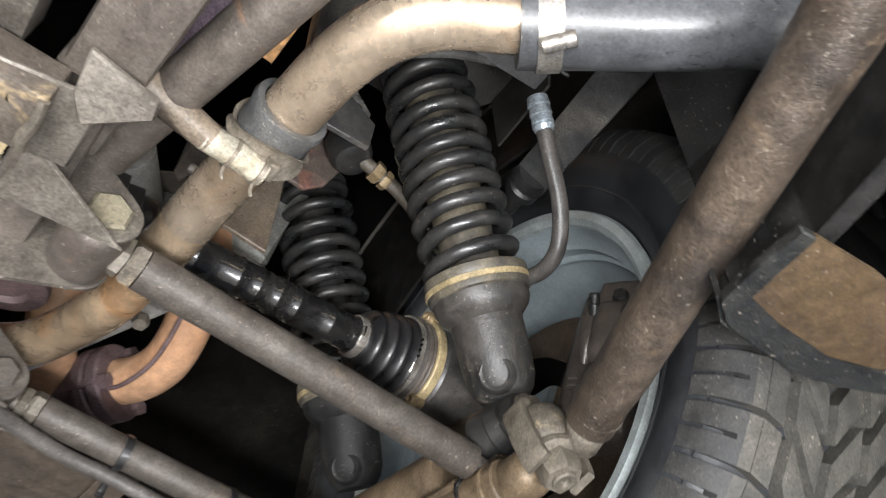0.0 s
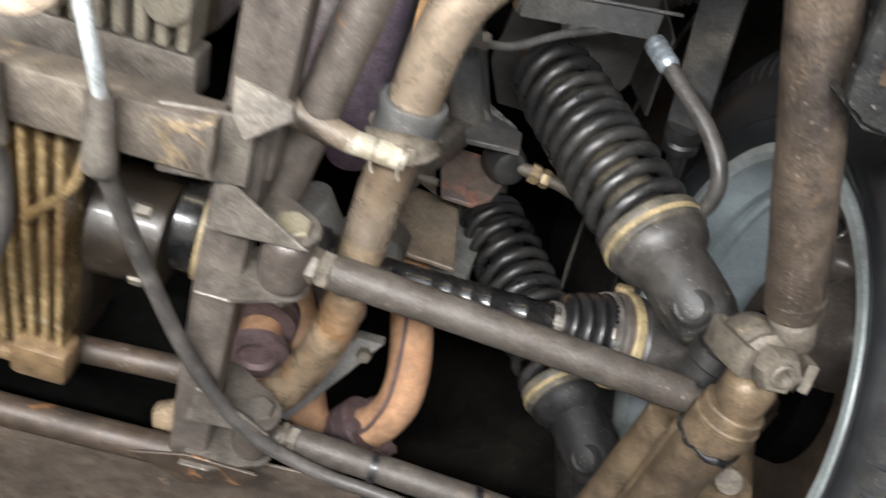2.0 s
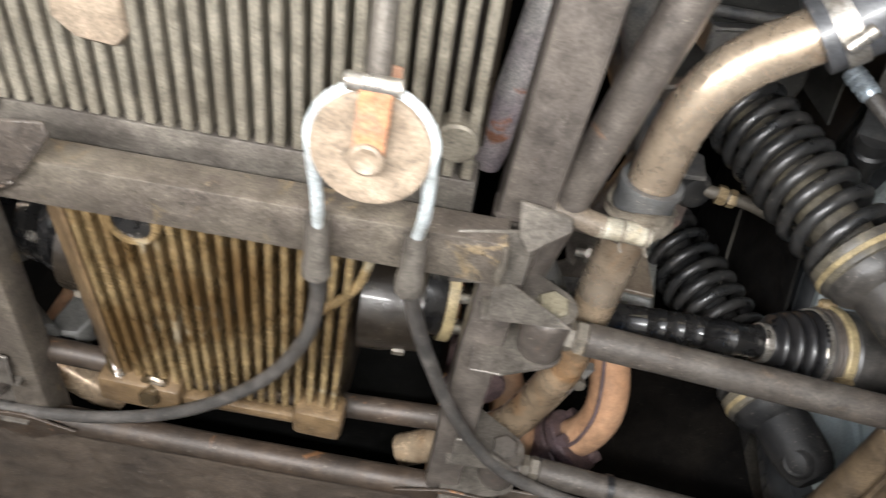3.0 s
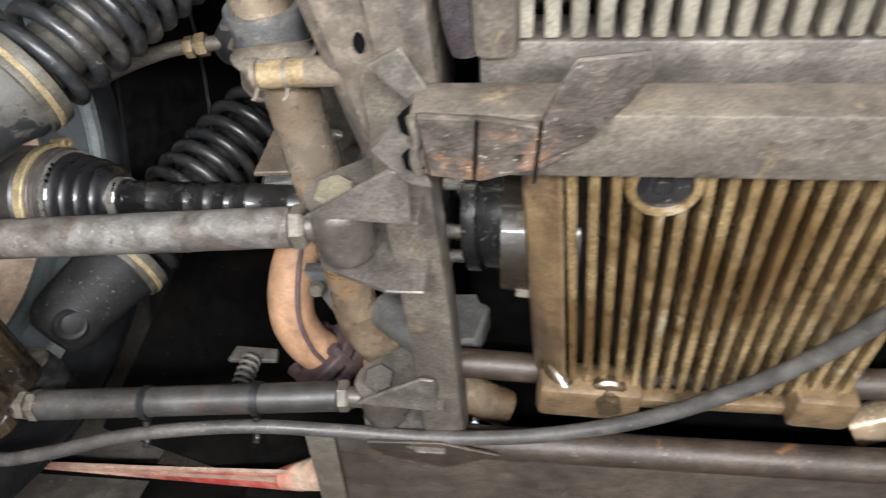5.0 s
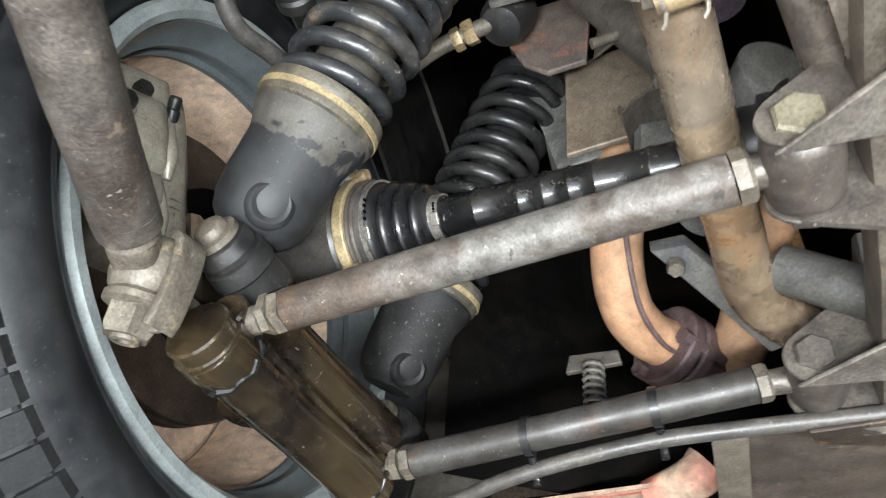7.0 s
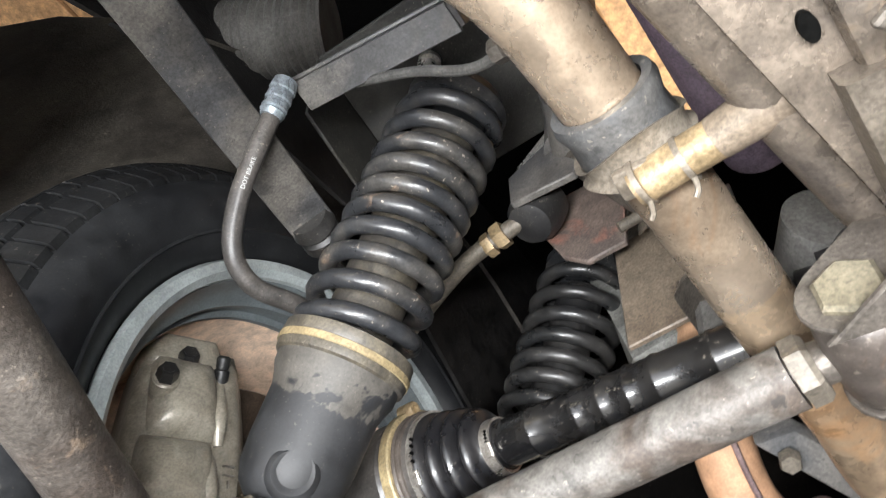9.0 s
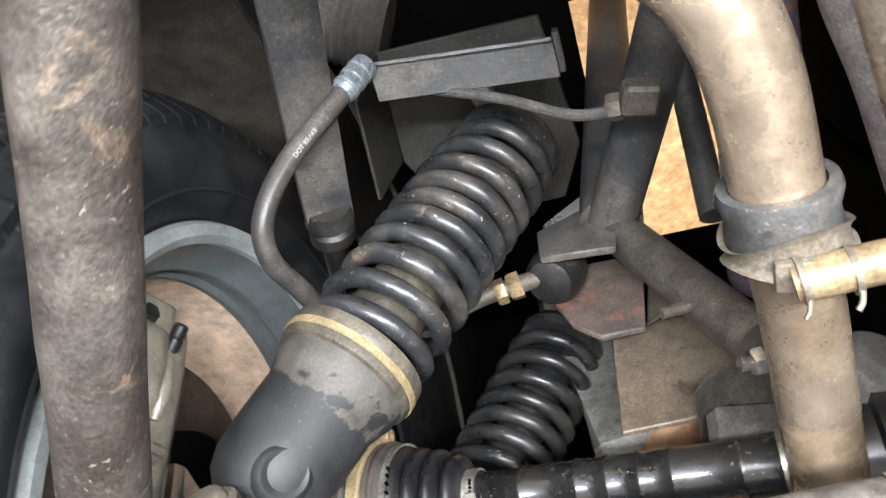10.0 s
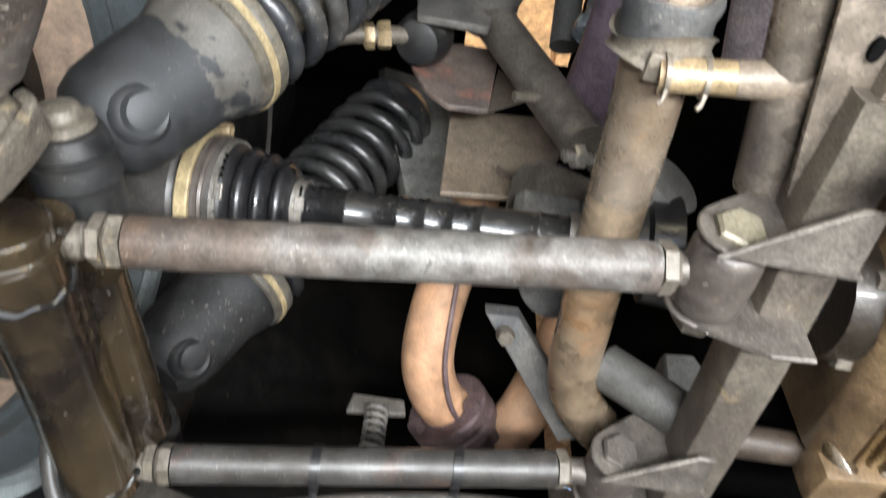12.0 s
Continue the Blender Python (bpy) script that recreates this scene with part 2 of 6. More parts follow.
M_RAILGREY = mat("grey_brown_rail", (0.155, 0.132, 0.112), (0.092, 0.078, 0.068), 0.40, 0.35, 12, spread=(0.36, 0.64), third=(0.26, 0.135, 0.070), third_at=(0.64, 0.76), third_scale=16, bump=0.22, rough_var=0.14, grain=0.45, pits=0.4)
M_TAIL = mat("pale_stained_pipe", (0.811, 0.754, 0.711), (0.524, 0.439, 0.467), 0.45, 0.2, 12, third=(0.622, 0.279, 0.165), third_at=(0.60, 0.68), third_scale=20, bump=0.25)
M_MOUNT = mat("brown_mount_steel", (0.225, 0.182, 0.135), (0.150, 0.115, 0.083), 0.5, 0.12, 10, third=(0.060, 0.046, 0.036), third_at=(0.56, 0.62), third_scale=13, bump=0.2)
M_REDRUST = mat("red_rusted_bracket", (0.195, 0.150, 0.125), (0.115, 0.092, 0.080), 0.55, 0.12, 18, third=(0.310, 0.150, 0.112), third_at=(0.54, 0.66), third_scale=22, bump=0.3)
M_RUSTSTRAP = mat("rust_orange_wrap", (0.58, 0.29, 0.19), (0.44, 0.20, 0.12), 0.7, 0.0, 30, bump=0.5)
M_LINER2 = mat("brown_black_arch", (0.088, 0.078, 0.064), (0.042, 0.036, 0.030), 0.6, 0.05, 16, third=(0.240, 0.215, 0.180), third_at=(0.66, 0.72), third_scale=60, bump=0.5)
M_FRONTTUBE = mat("brown_tube_with_rust_spots", (0.062, 0.043, 0.030), (0.035, 0.026, 0.019), 0.5, 0.2, 16, third=(0.218, 0.108, 0.050), third_at=(0.63, 0.68), third_scale=26, bump=0.3)
# far link's darker copy of the worn tube, light falloff in its colour
M_LINKFAR = mat("shaded_far_tube", (0.064, 0.060, 0.056), (0.030, 0.026, 0.022), 0.42, 0.22, 14, spread=(0.40, 0.62), third=(0.078, 0.044, 0.030), third_at=(0.58, 0.68), third_scale=10, bump=0.16, rough_var=0.16, grain=0.4)
M_PIPERUST = mat("rust_browned_pipe", (0.40, 0.30, 0.20), (0.16, 0.115, 0.075), 0.28, 0.40, 10, spread=(0.42, 0.62), third=(0.38, 0.20, 0.085), third_at=(0.50, 0.70), third_scale=16, bump=0.06, rough_var=0.12, grain=0.25, pits=0.35, speck=0.15)
M_CASTGREY = mat("grey_green_casting", (0.260, 0.260, 0.240), (0.156, 0.153, 0.137), 0.55, 0.15, 14, bump=0.35)
M_CASTDARK = mat("grimy_grey_sheet", (0.105, 0.102, 0.094), (0.062, 0.058, 0.052), 0.55, 0.1, 16, third=(0.165, 0.150, 0.125), third_at=(0.66, 0.74), third_scale=50, bump=0.3)
M_UNION = mat("bluish_silver_union", (0.50, 0.57, 0.62), (0.32, 0.36, 0.39), 0.28, 0.5, 40)
M_CARRIERDRY = mat("dusty_brown_casting", (0.150, 0.108, 0.066), (0.052, 0.038, 0.026), 0.46, 0.15, 10, spread=(0.40, 0.60), third=(0.235, 0.185, 0.125), third_at=(0.60, 0.72), bump=0.4)
M_PASTE = mat("pale_crusted_sleeve", (0.42, 0.40, 0.33), (0.27, 0.235, 0.17), 0.6, 0.05, 40, third=(0.40, 0.26, 0.12), third_at=(0.66, 0.72), third_scale=60, bump=0.7)
M_BUSH = mat("worn_brown_bush", (0.105, 0.088, 0.075), (0.06, 0.05, 0.043), 0.36, 0.2, 18, third=(0.17, 0.10, 0.06), third_at=(0.62, 0.72), bump=0.12, grain=0.35)
M_CABLE = mat("black_cable_sheath", (0.047, 0.044, 0.041), (0.083, 0.074, 0.066), 0.42, 0.0, 30, bump=0.1)
M_WIRE = mat("galvanised_rod", (0.60, 0.65, 0.66), (0.44, 0.46, 0.45), 0.42, 0.1, 40)
M_CREAM = mat("cream_pulley", (0.270, 0.212, 0.155), (0.200, 0.150, 0.105), 0.55, 0.0, 12, bump=0.15)
M_RUST = mat("orange_rust", (0.359, 0.166, 0.079), (0.209, 0.126, 0.089), 0.7, 0.05, 50, bump=0.4)
M_STRAP = mat("scabby_grey_strap", (0.098, 0.080, 0.066), (0.044, 0.036, 0.030), 0.42, 0.25, 90, third=(0.215, 0.122, 0.072), third_at=(0.55, 0.66), third_scale=26, bump=0.6, pits=1.0, speck=0.8)
M_PLATE = mat("dusty_brown_plate", (0.098, 0.075, 0.057), (0.058, 0.045, 0.035), 0.58, 0.1, 9, third=(0.213, 0.146, 0.091), third_at=(0.70, 0.73), third_scale=30, bump=0.3)
M_TRAY = mat("brown_stained_tray", (0.066, 0.041, 0.018), (0.038, 0.022, 0.010), 0.6, 0.05, 10, third=(0.115, 0.109, 0.095), third_at=(0.74, 0.76), third_scale=50, bump=0.3)
M_TRAYEDGE = mat("black_chipped_edge", (0.005, 0.005, 0.005), (0.010, 0.010, 0.008), 0.62, 0.0, 40, bump=0.8)
M_TURRET = mat("grimy_olive_sheet", (0.040, 0.038, 0.032), (0.019, 0.018, 0.016), 0.55, 0.05, 16, third=(0.095, 0.088, 0.074), third_at=(0.66, 0.73), third_scale=60, bump=0.4)
# stone-chipped sheet, its base blackened for the shade behind the coils
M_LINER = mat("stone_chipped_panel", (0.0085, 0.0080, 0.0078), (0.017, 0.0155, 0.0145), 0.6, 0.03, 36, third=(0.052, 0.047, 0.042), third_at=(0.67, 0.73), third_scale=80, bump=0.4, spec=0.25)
# near-black that stands for deep shade in gaps and holes
M_DARK = mat("shade_black", (0.0030, 0.0030, 0.0028), (0.0018, 0.0018, 0.0016), 0.75, 0.0, 10, bump=0.3, spec=0.03, speck=0.03)
M_TUBGREY = mat("grimy_grey_engine_part", (0.149, 0.144, 0.138), (0.088, 0.086, 0.078), 0.55, 0.2, 20, bump=0.3)
M_HOSE = mat("black_water_hose", (0.066, 0.068, 0.073), (0.042, 0.042, 0.044), 0.36, 0.0, 14, third=(0.018, 0.018, 0.018), third_at=(0.70, 0.73), third_scale=30, coat=0.1, bump=0.12)
M_CLAMPRUB = mat("grey_clamp_rubber", (0.056, 0.058, 0.060), (0.092, 0.088, 0.082), 0.5, 0.0, 24, bump=0.2)
M_CLAMP = mat("grey_clamp_band", (0.235, 0.205, 0.165), (0.150, 0.125, 0.095), 0.40, 0.35, 26)
M_BLUE = mat("blue_lift_paint", (0.035, 0.24, 0.62), (0.03, 0.20, 0.54), 0.4, 0.0, 6, third=(0.1, 0.1, 0.11), third_at=(0.74, 0.76), third_scale=50, bump=0.08)
M_CEIL = mat("tan_timber_ceiling", (0.66, 0.40, 0.20), (0.56, 0.33, 0.16), 0.7, 0.0, 3, fine=30)
M_WALL = mat("painted_block_wall", (0.360, 0.336, 0.300), (0.288, 0.264, 0.228), 0.8, 0.0, 2, fine=60)
M_FLOOR = mat("grey_concrete_floor", (0.32, 0.31, 0.29), (0.25, 0.24, 0.225), 0.7, 0.0, 2, fine=50, speck=0.0)
M_RED = mat("red_painted_board", (0.440, 0.048, 0.040), (0.560, 0.400, 0.288), 0.6, 0.0, 9, fine=60)
M_YELLOW = mat("yellow_paint_mark", (0.66, 0.56, 0.08), (0.5, 0.42, 0.08), 0.6, 0.0, 30)
M_WHITE = mat("white_print", (0.459, 0.459, 0.446), (0.372, 0.372, 0.360), 0.6, 0.0, 30)


def glow_mat():
    m = bpy.data.materials.new("glowing_lamp_tube")
    m.use_nodes = True
    b = m.node_tree.nodes["Principled BSDF"]
    b.inputs["Base Color"].default_value = (0.9, 0.85, 0.75, 1)
    b.inputs["Emission Color"].default_value = (1.0, 0.82, 0.58, 1)
    b.inputs["Emission Strength"].default_value = 0.4
    return m


M_GLOW = glow_mat()

# ---- mesh helpers ----
ORIGIN = {}


def thing(name, loc, label, category, group="", kind=""):
    ob = new(name)
    ob.empty_display_size = 0.02
    ob.location = loc
    ORIGIN[ob.name] = Vector(loc)
    return tagged(ob, label, category, group, kind)


def part(name, bm, material, parent=None, label="", smooth=35):
    """Links a bmesh given in world places as one mesh under a thing or a part."""
    o = ORIGIN[parent.name] if parent else Vector((0, 0, 0))
    bmesh.ops.remove_doubles(bm, verts=bm.verts, dist=1e-6)
    bmesh.ops.recalc_face_normals(bm, faces=bm.faces)
    bmesh.ops.translate(bm, verts=bm.verts, vec=-o)
    for f in bm.faces:
        f.smooth = True
    for e in bm.edges:
        if len(e.link_faces) == 2 and e.calc_face_angle(0) > radians(smooth):
            e.smooth = False
    me = bpy.data.meshes.new(name)
    bm.to_mesh(me)
    bm.free()
    me.materials.append(material)
    ob = new(name, me)
    if parent:
        ob.parent = parent
        ORIGIN[ob.name] = o
    if label:
        ob["label"] = label
    return ob


def solo(name, bm, material, loc, label, category, group="", kind="", smooth=35):
    """A thing of one mesh."""
    o = Vector(loc)
    bmesh.ops.translate(bm, verts=bm.verts, vec=-o)
    ob = part(name, bm, material, None, "", smooth)
    ob.location = o
    ORIGIN[ob.name] = o
    return tagged(ob, label, category, group, kind)


def basis(axis, hint=(0, 0, 1)):
    a = Vector(axis).normalized()
    h = Vector(hint)
    if abs(a.dot(h.normalized())) > 0.95:
        h = Vector((1, 0, 0)) if abs(a.x) < 0.9 else Vector((0, 1, 0))
    u = a.cross(h).normalized()
    return a, u, a.cross(u).normalized()


def rings(bm, rows, closed=False, caps=True):
    """Skins a list of rings of vertices."""
    for r0, r1 in zip(rows, rows[1:] + rows[:1] if closed else rows[1:]):
        k = len(r0)
        for i in range(k):
            bm.faces.new((r0[i], r0[(i + 1) % k], r1[(i + 1) % k], r1[i]))
    if caps and not closed:
        bm.faces.new(rows[0])
        bm.faces.new(rows[-1][::-1])


def glide(pts, steps=6):
    """A smooth line through points (Catmull-Rom)."""
    p = [Vector(q) for q in pts]
    if len(p) < 3:
        return p
    p = [p[0] * 2 - p[1]] + p + [p[-1] * 2 - p[-2]]
    out = []
    for a, b, c, d in zip(p, p[1:], p[2:], p[3:]):
        for k in range(steps):
            t = k / steps
            out.append(0.5 * ((2 * b) + (c - a) * t + (2 * a - 5 * b + 4 * c - d) * t * t + (3 * b - a - 3 * c + d) * t ** 3))
    out.append(p[-2])
    return out


def tube(bm, pts, r, seg=20, steps=6, hint=(0, 0, 1), wobble=0.0, flat=1.0):
    """Sweeps a round section along a smooth line; r is one radius or one for each point given."""
    line = glide(pts, steps)
    radii = [r] * len(line)
    if not isinstance(r, (int, float)):
        radii = [float(np.interp(i / (len(line) - 1), np.linspace(0, 1, len(r)), r)) for i in range(len(line))]
    rows, u = [], None
    for i, c in enumerate(line):
        a = (line[min(i + 1, len(line) - 1)] - line[max(i - 1, 0)]).normalized()
        if u is None:
            u = basis(a, hint)[1]
        u = (u - a * u.dot(a)).normalized()
        w = a.cross(u)
        ring = []
        for k in range(seg):
            t = 2 * math.pi * k / seg
            d = u * math.cos(t) + w * math.sin(t) * flat
            q = c + d * radii[i]
            if wobble:
                q += d * wobble * noise.noise(q * 60)
            ring.append(bm.verts.new(q))
        rows.append(ring)
    rings(bm, rows)
    return bm


def box_tube(bm, pts, hw, hh, hint=(0, 0, 1), ease=0.003, steps=5):
    """Sweeps a rectangular section with eased corners, hw to each side and hh up and down, along a smooth line."""
    line = glide(pts, steps)
    rows = []
    for i, c in enumerate(line):
        a = (line[min(i + 1, len(line) - 1)] - line[max(i - 1, 0)]).normalized()
        _, u, w = basis(a, hint)
        ring = []
        for su, sw in ((1, 1), (-1, 1), (-1, -1), (1, -1)):
            cu, cw = su * (hw - ease), sw * (hh - ease)
            a0 = math.atan2(sw, su)
            for k in (-1, 0, 1):
                t = a0 + k * math.pi / 4
                q = c + u * (cu + ease * math.cos(t)) + w * (cw + ease * math.sin(t))
                ring.append(bm.verts.new(q + (u + w) * 0.0006 * noise.noise(q * 40)))
        rows.append(ring)
    rings(bm, rows)
    return bm


def lathe(bm, p0, axis, profile, seg=36, hint=(0, 0, 1), turn=0.0, close=False):
    """Turns a profile of (along, radius) about the axis from p0."""
    a, u, w = basis(axis, hint)
    c0 = Vector(p0)
    rows = []
    for s, r in profile:
        rows.append([bm.verts.new(c0 + a * s + (u * math.cos(turn + 2 * math.pi * k / seg) + w * math.sin(turn + 2 * math.pi * k / seg)) * max(r, 1e-4))
                     for k in range(seg)])
    rings(bm, rows, closed=close)
    return bm


def rod(bm, p0, p1, r, seg=20, chamfer=0.12):
    d = Vector(p1) - Vector(p0)
    h, e = d.length, min(r * chamfer, d.length * 0.2)
    return lathe(bm, p0, d, [(0, r - e), (e, r), (h - e, r), (h, r - e)], seg)


def hexa(bm, p, axis, r, h, turn=0.2):
    return lathe(bm, p, axis, [(0, r), (h * 0.75, r), (h, r * 0.86)], 6, turn=turn)


def block(bm, m, size, bevel=0.002, seg=2):
    """A box with eased edges at the pose m."""
    made = bmesh.ops.create_cube(bm, size=1.0, matrix=m @ Matrix.Diagonal((*size, 1)))
    if bevel:
        edges = {e for v in made["verts"] for e in v.link_edges}
        bmesh.ops.bevel(bm, geom=list(edges), offset=bevel, segments=seg, affect="EDGES", profile=0.5)
    return bm


def slab(bm, outline, lift, bevel=0.0012):
    """A plate: an outline of places in order, thickened by the vector lift."""
    low = [bm.verts.new(Vector(p)) for p in outline]
    high = [bm.verts.new(Vector(p) + Vector(lift)) for p in outline]
    k = len(low)
    faces = [bm.faces.new(low), bm.faces.new(high[::-1])]
    faces += [bm.faces.new((low[i], high[i], high[(i + 1) % k], low[(i + 1) % k])) for i in range(k)]
    if bevel:
        bmesh.ops.bevel(bm, geom=list({e for f in faces for e in f.edges}), offset=bevel, segments=1, affect="EDGES")
    return bm


def axes_pose(centre, x, y):
    """A pose at centre with its x axis along x and its y axis as near y as can be."""
    a = Vector(x).normalized()
    c = a.cross(Vector(y)).normalized()
    b = c.cross(a)
    return Matrix(((a.x, b.x, c.x, centre[0]), (a.y, b.y, c.y, centre[1]), (a.z, b.z, c.z, centre[2]), (0, 0, 0, 1)))


def B():
    return bmesh.new()

# ---- the workshop ----
def room():
    def wall(name, c, size, material, label, cat):
        bm = B()
        block(bm, pose(*c), size, 0.0)
        solo(name, bm, material, c, label, cat, kind="structure")
    wall("floor", (0, 1.26, -0.05), (9.4, 4.78, 0.1), M_FLOOR, "grey stained concrete workshop floor", "floor")
    wall("wall_north", (0, 3.65, 1.75), (9.4, 0.1, 3.5), M_WALL, "pale painted block wall of the workshop", "wall")
    wall("wall_west", (-4.65, 1.26, 1.75), (0.1, 4.78, 3.5), M_WALL, "pale painted block wall of the workshop", "wall")
    wall("wall_east", (4.65, 1.26, 1.75), (0.1, 4.78, 3.5), M_WALL, "pale painted block wall of the workshop", "wall")
    wall("wall_south", (-2.85, -1.08, 1.75), (3.5, 0.1, 3.5), M_WALL, "pale painted block wall beside the wide door", "wall")
    wall("wall_south_east", (2.85, -1.08, 1.75), (3.5, 0.1, 3.5), M_WALL, "pale painted block wall beside the wide door", "wall")
    wall("wall_over_door", (0.0, -1.08, 2.70), (2.2, 0.1, 1.6), M_WALL, "pale painted block lintel over the wide door", "wall")
    bm = B()
    block(bm, pose(0, 1.26, 3.56), (9.4, 4.78, 0.04), 0.0)
    for k in range(24):
        block(bm, pose(-4.5 + k * 0.39, 1.26, 3.52), (0.375, 4.7, 0.03), 0.004, 1)
    solo("ceiling", bm, M_CEIL, (0, 0.4, 3.54), "orange-tan timber plank ceiling of the workshop", "ceiling", kind="structure")
    bm = B()
    block(bm, pose(0, -12.38, -0.16), (40, 22.4, 0.1), 0.0)
    solo("ground", bm, M_FLOOR, (0, -14, -0.16), "grey concrete yard outside the workshop door", "ground", kind="structure")


room()


# ---- the car, one side after the other; x is counted outwards ----
def side(s):
    def P(x, y, z):
        return Vector((s * x, y, z))

    HUB = P(0.63, 0.438, 1.880)
    OUT = Vector((s, 0, 0))

    # wheel
    w = thing("wheel", HUB, "grey steel wheel with a road tyre, seen from its inner side", "wheel", "car wheels")
    bm = B()
    lathe(bm, HUB, OUT, [(0.004, 0.198), (0.0, 0.203), (0.0, 0.210), (0.006, 0.212), (0.012, 0.205), (0.03, 0.199), (0.06, 0.194),
                         (0.24, 0.190), (0.25, 0.206), (0.262, 0.206), (0.262, 0.18), (0.24, 0.172), (0.10, 0.172), (0.085, 0.182),
                         (0.055, 0.186), (0.051, 0.1840), (0.047, 0.1840), (0.044, 0.1890), (0.036, 0.1890), (0.033, 0.1862), (0.028, 0.1862), (0.024, 0.1915), (0.012, 0.196)], 96, close=True)
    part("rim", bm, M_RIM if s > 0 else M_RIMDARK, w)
    bm = B()
    lathe(bm, HUB, OUT, [(-0.002, 0.1985), (-0.0075, 0.2035), (-0.0085, 0.2115), (-0.004, 0.2145), (0.003, 0.2125), (0.004, 0.205), (0.003, 0.1985)], 128, close=True)
    part("rim_lip", bm, M_RIMLIP, w, "bare bright rim lip")
    bm = B()
    lathe(bm, HUB + OUT * 0.15, OUT, [(0, 0.03), (0, 0.165), (0.012, 0.18), (0.03, 0.18), (0.03, 0.03)], 64)
    part("wheel_face", bm, M_DISC if s < 0 else M_RIM, w, "tan brake-dusted wheel face" if s < 0 else "")
    bm = B()
    lathe(bm, HUB, OUT, [(0.052, 0.1855), (0.085, 0.1812), (0.10, 0.1712), (0.152, 0.1712), (0.152, 0.1722), (0.10, 0.1722), (0.085, 0.1822), (0.052, 0.1862)], 72, close=True)
    part("inner_barrel", bm, M_DISC if s < 0 else M_RIM, w, "tan brake-dusted inner barrel" if s < 0 else "")
    bm = B()
    prof = [(0.012, 0.2115), (-0.003, 0.2155), (-0.016, 0.228), (-0.028, 0.248), (-0.030, 0.262)] + ([(-0.0285, 0.2740), (-0.0235, 0.2865), (-0.0130, 0.2955),
            (0.006, 0.3020)] if s > 0 else [(-0.0225, 0.277), (-0.0110, 0.2895), (0.001, 0.2985), (0.016, 0.3030)]) + [(0.13, 0.3045), (0.245, 0.3030), (0.268, 0.300), (0.286, 0.278), (0.290, 0.258), (0.282, 0.232), (0.262, 0.2135), (0.25, 0.208)]
    lathe(bm, HUB, OUT, prof, 128, close=True)
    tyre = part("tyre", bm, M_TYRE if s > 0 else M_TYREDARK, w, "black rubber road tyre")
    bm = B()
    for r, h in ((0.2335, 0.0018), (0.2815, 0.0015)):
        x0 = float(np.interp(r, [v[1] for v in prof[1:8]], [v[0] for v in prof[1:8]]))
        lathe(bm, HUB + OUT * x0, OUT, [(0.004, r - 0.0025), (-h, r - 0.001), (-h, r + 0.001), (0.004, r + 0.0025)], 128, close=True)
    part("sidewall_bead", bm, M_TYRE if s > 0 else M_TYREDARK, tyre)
    # tread: shoulder lugs, ribs of blocks and slanted blocks
    bm = B()
    n = 48
    # shoulder: a cross groove for each lug and a shorter one halfway, the lug's outer end dusty
    sec = ([(-0.0302, 0.2785), (-0.0285, 0.2850), (-0.0258, 0.2915)] if s > 0 else [(-0.0226, 0.2826), (-0.0200, 0.2860), (-0.0175, 0.2885)]) + ([(-0.0220, 0.2972), (-0.0180, 0.3018), (-0.0147, 0.3044)] if s > 0 else [(-0.0130, 0.2932), (-0.0070, 0.2985)])
    edge = [(-0.0145, 0.3045), (-0.0105, 0.3068), (-0.0065, 0.3084)] if s > 0 else [(-0.0040, 0.3014), (0.0005, 0.3056), (0.0045, 0.3082)]

    def lug(bm_, line, f0, f1):
        ring = []
        for a in (2 * math.pi * f0 / n, 2 * math.pi * f1 / n):
            d_ = Vector((0, math.cos(a), math.sin(a)))
            ring.append([bm_.verts.new(HUB + OUT * x + d_ * r) for x, r in line] + [bm_.verts.new(HUB + OUT * x + d_ * (r - 0.012)) for x, r in line[::-1]])
        rings(bm_, ring)

    dusty = B()
    cut = (0.400, 0.490, 0.880) if s > 0 else (0.410, 0.500, 0.910)
    for k in range(n):
        lug(bm, sec, k, k + cut[0])
        if s > 0:
            lug(bm, sec[4:], k + cut[0] + 0.0015, k + cut[1] - 0.0015)
        lug(bm, sec, k + cut[1], k + cut[2])
        if s > 0:
            lug(dusty, edge, k + 0.003, k + cut[2] - 0.003)
        else:
            lug(dusty, edge, k + 0.03, k + cut[0] + 0.03)
            lug(dusty, edge, k + cut[1] + 0.03, k + cut[2] + 0.03)
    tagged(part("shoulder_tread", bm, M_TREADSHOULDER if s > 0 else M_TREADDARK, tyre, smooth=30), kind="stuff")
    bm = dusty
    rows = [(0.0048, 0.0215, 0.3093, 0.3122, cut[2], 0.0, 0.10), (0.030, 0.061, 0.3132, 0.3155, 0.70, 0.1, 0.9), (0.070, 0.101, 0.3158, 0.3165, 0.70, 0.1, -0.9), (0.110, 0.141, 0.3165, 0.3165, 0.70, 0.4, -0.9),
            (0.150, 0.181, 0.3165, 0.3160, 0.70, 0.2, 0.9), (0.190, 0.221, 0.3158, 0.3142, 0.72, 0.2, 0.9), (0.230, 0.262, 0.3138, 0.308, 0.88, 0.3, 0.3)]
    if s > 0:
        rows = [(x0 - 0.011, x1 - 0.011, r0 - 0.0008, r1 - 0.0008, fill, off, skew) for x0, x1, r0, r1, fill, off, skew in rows]
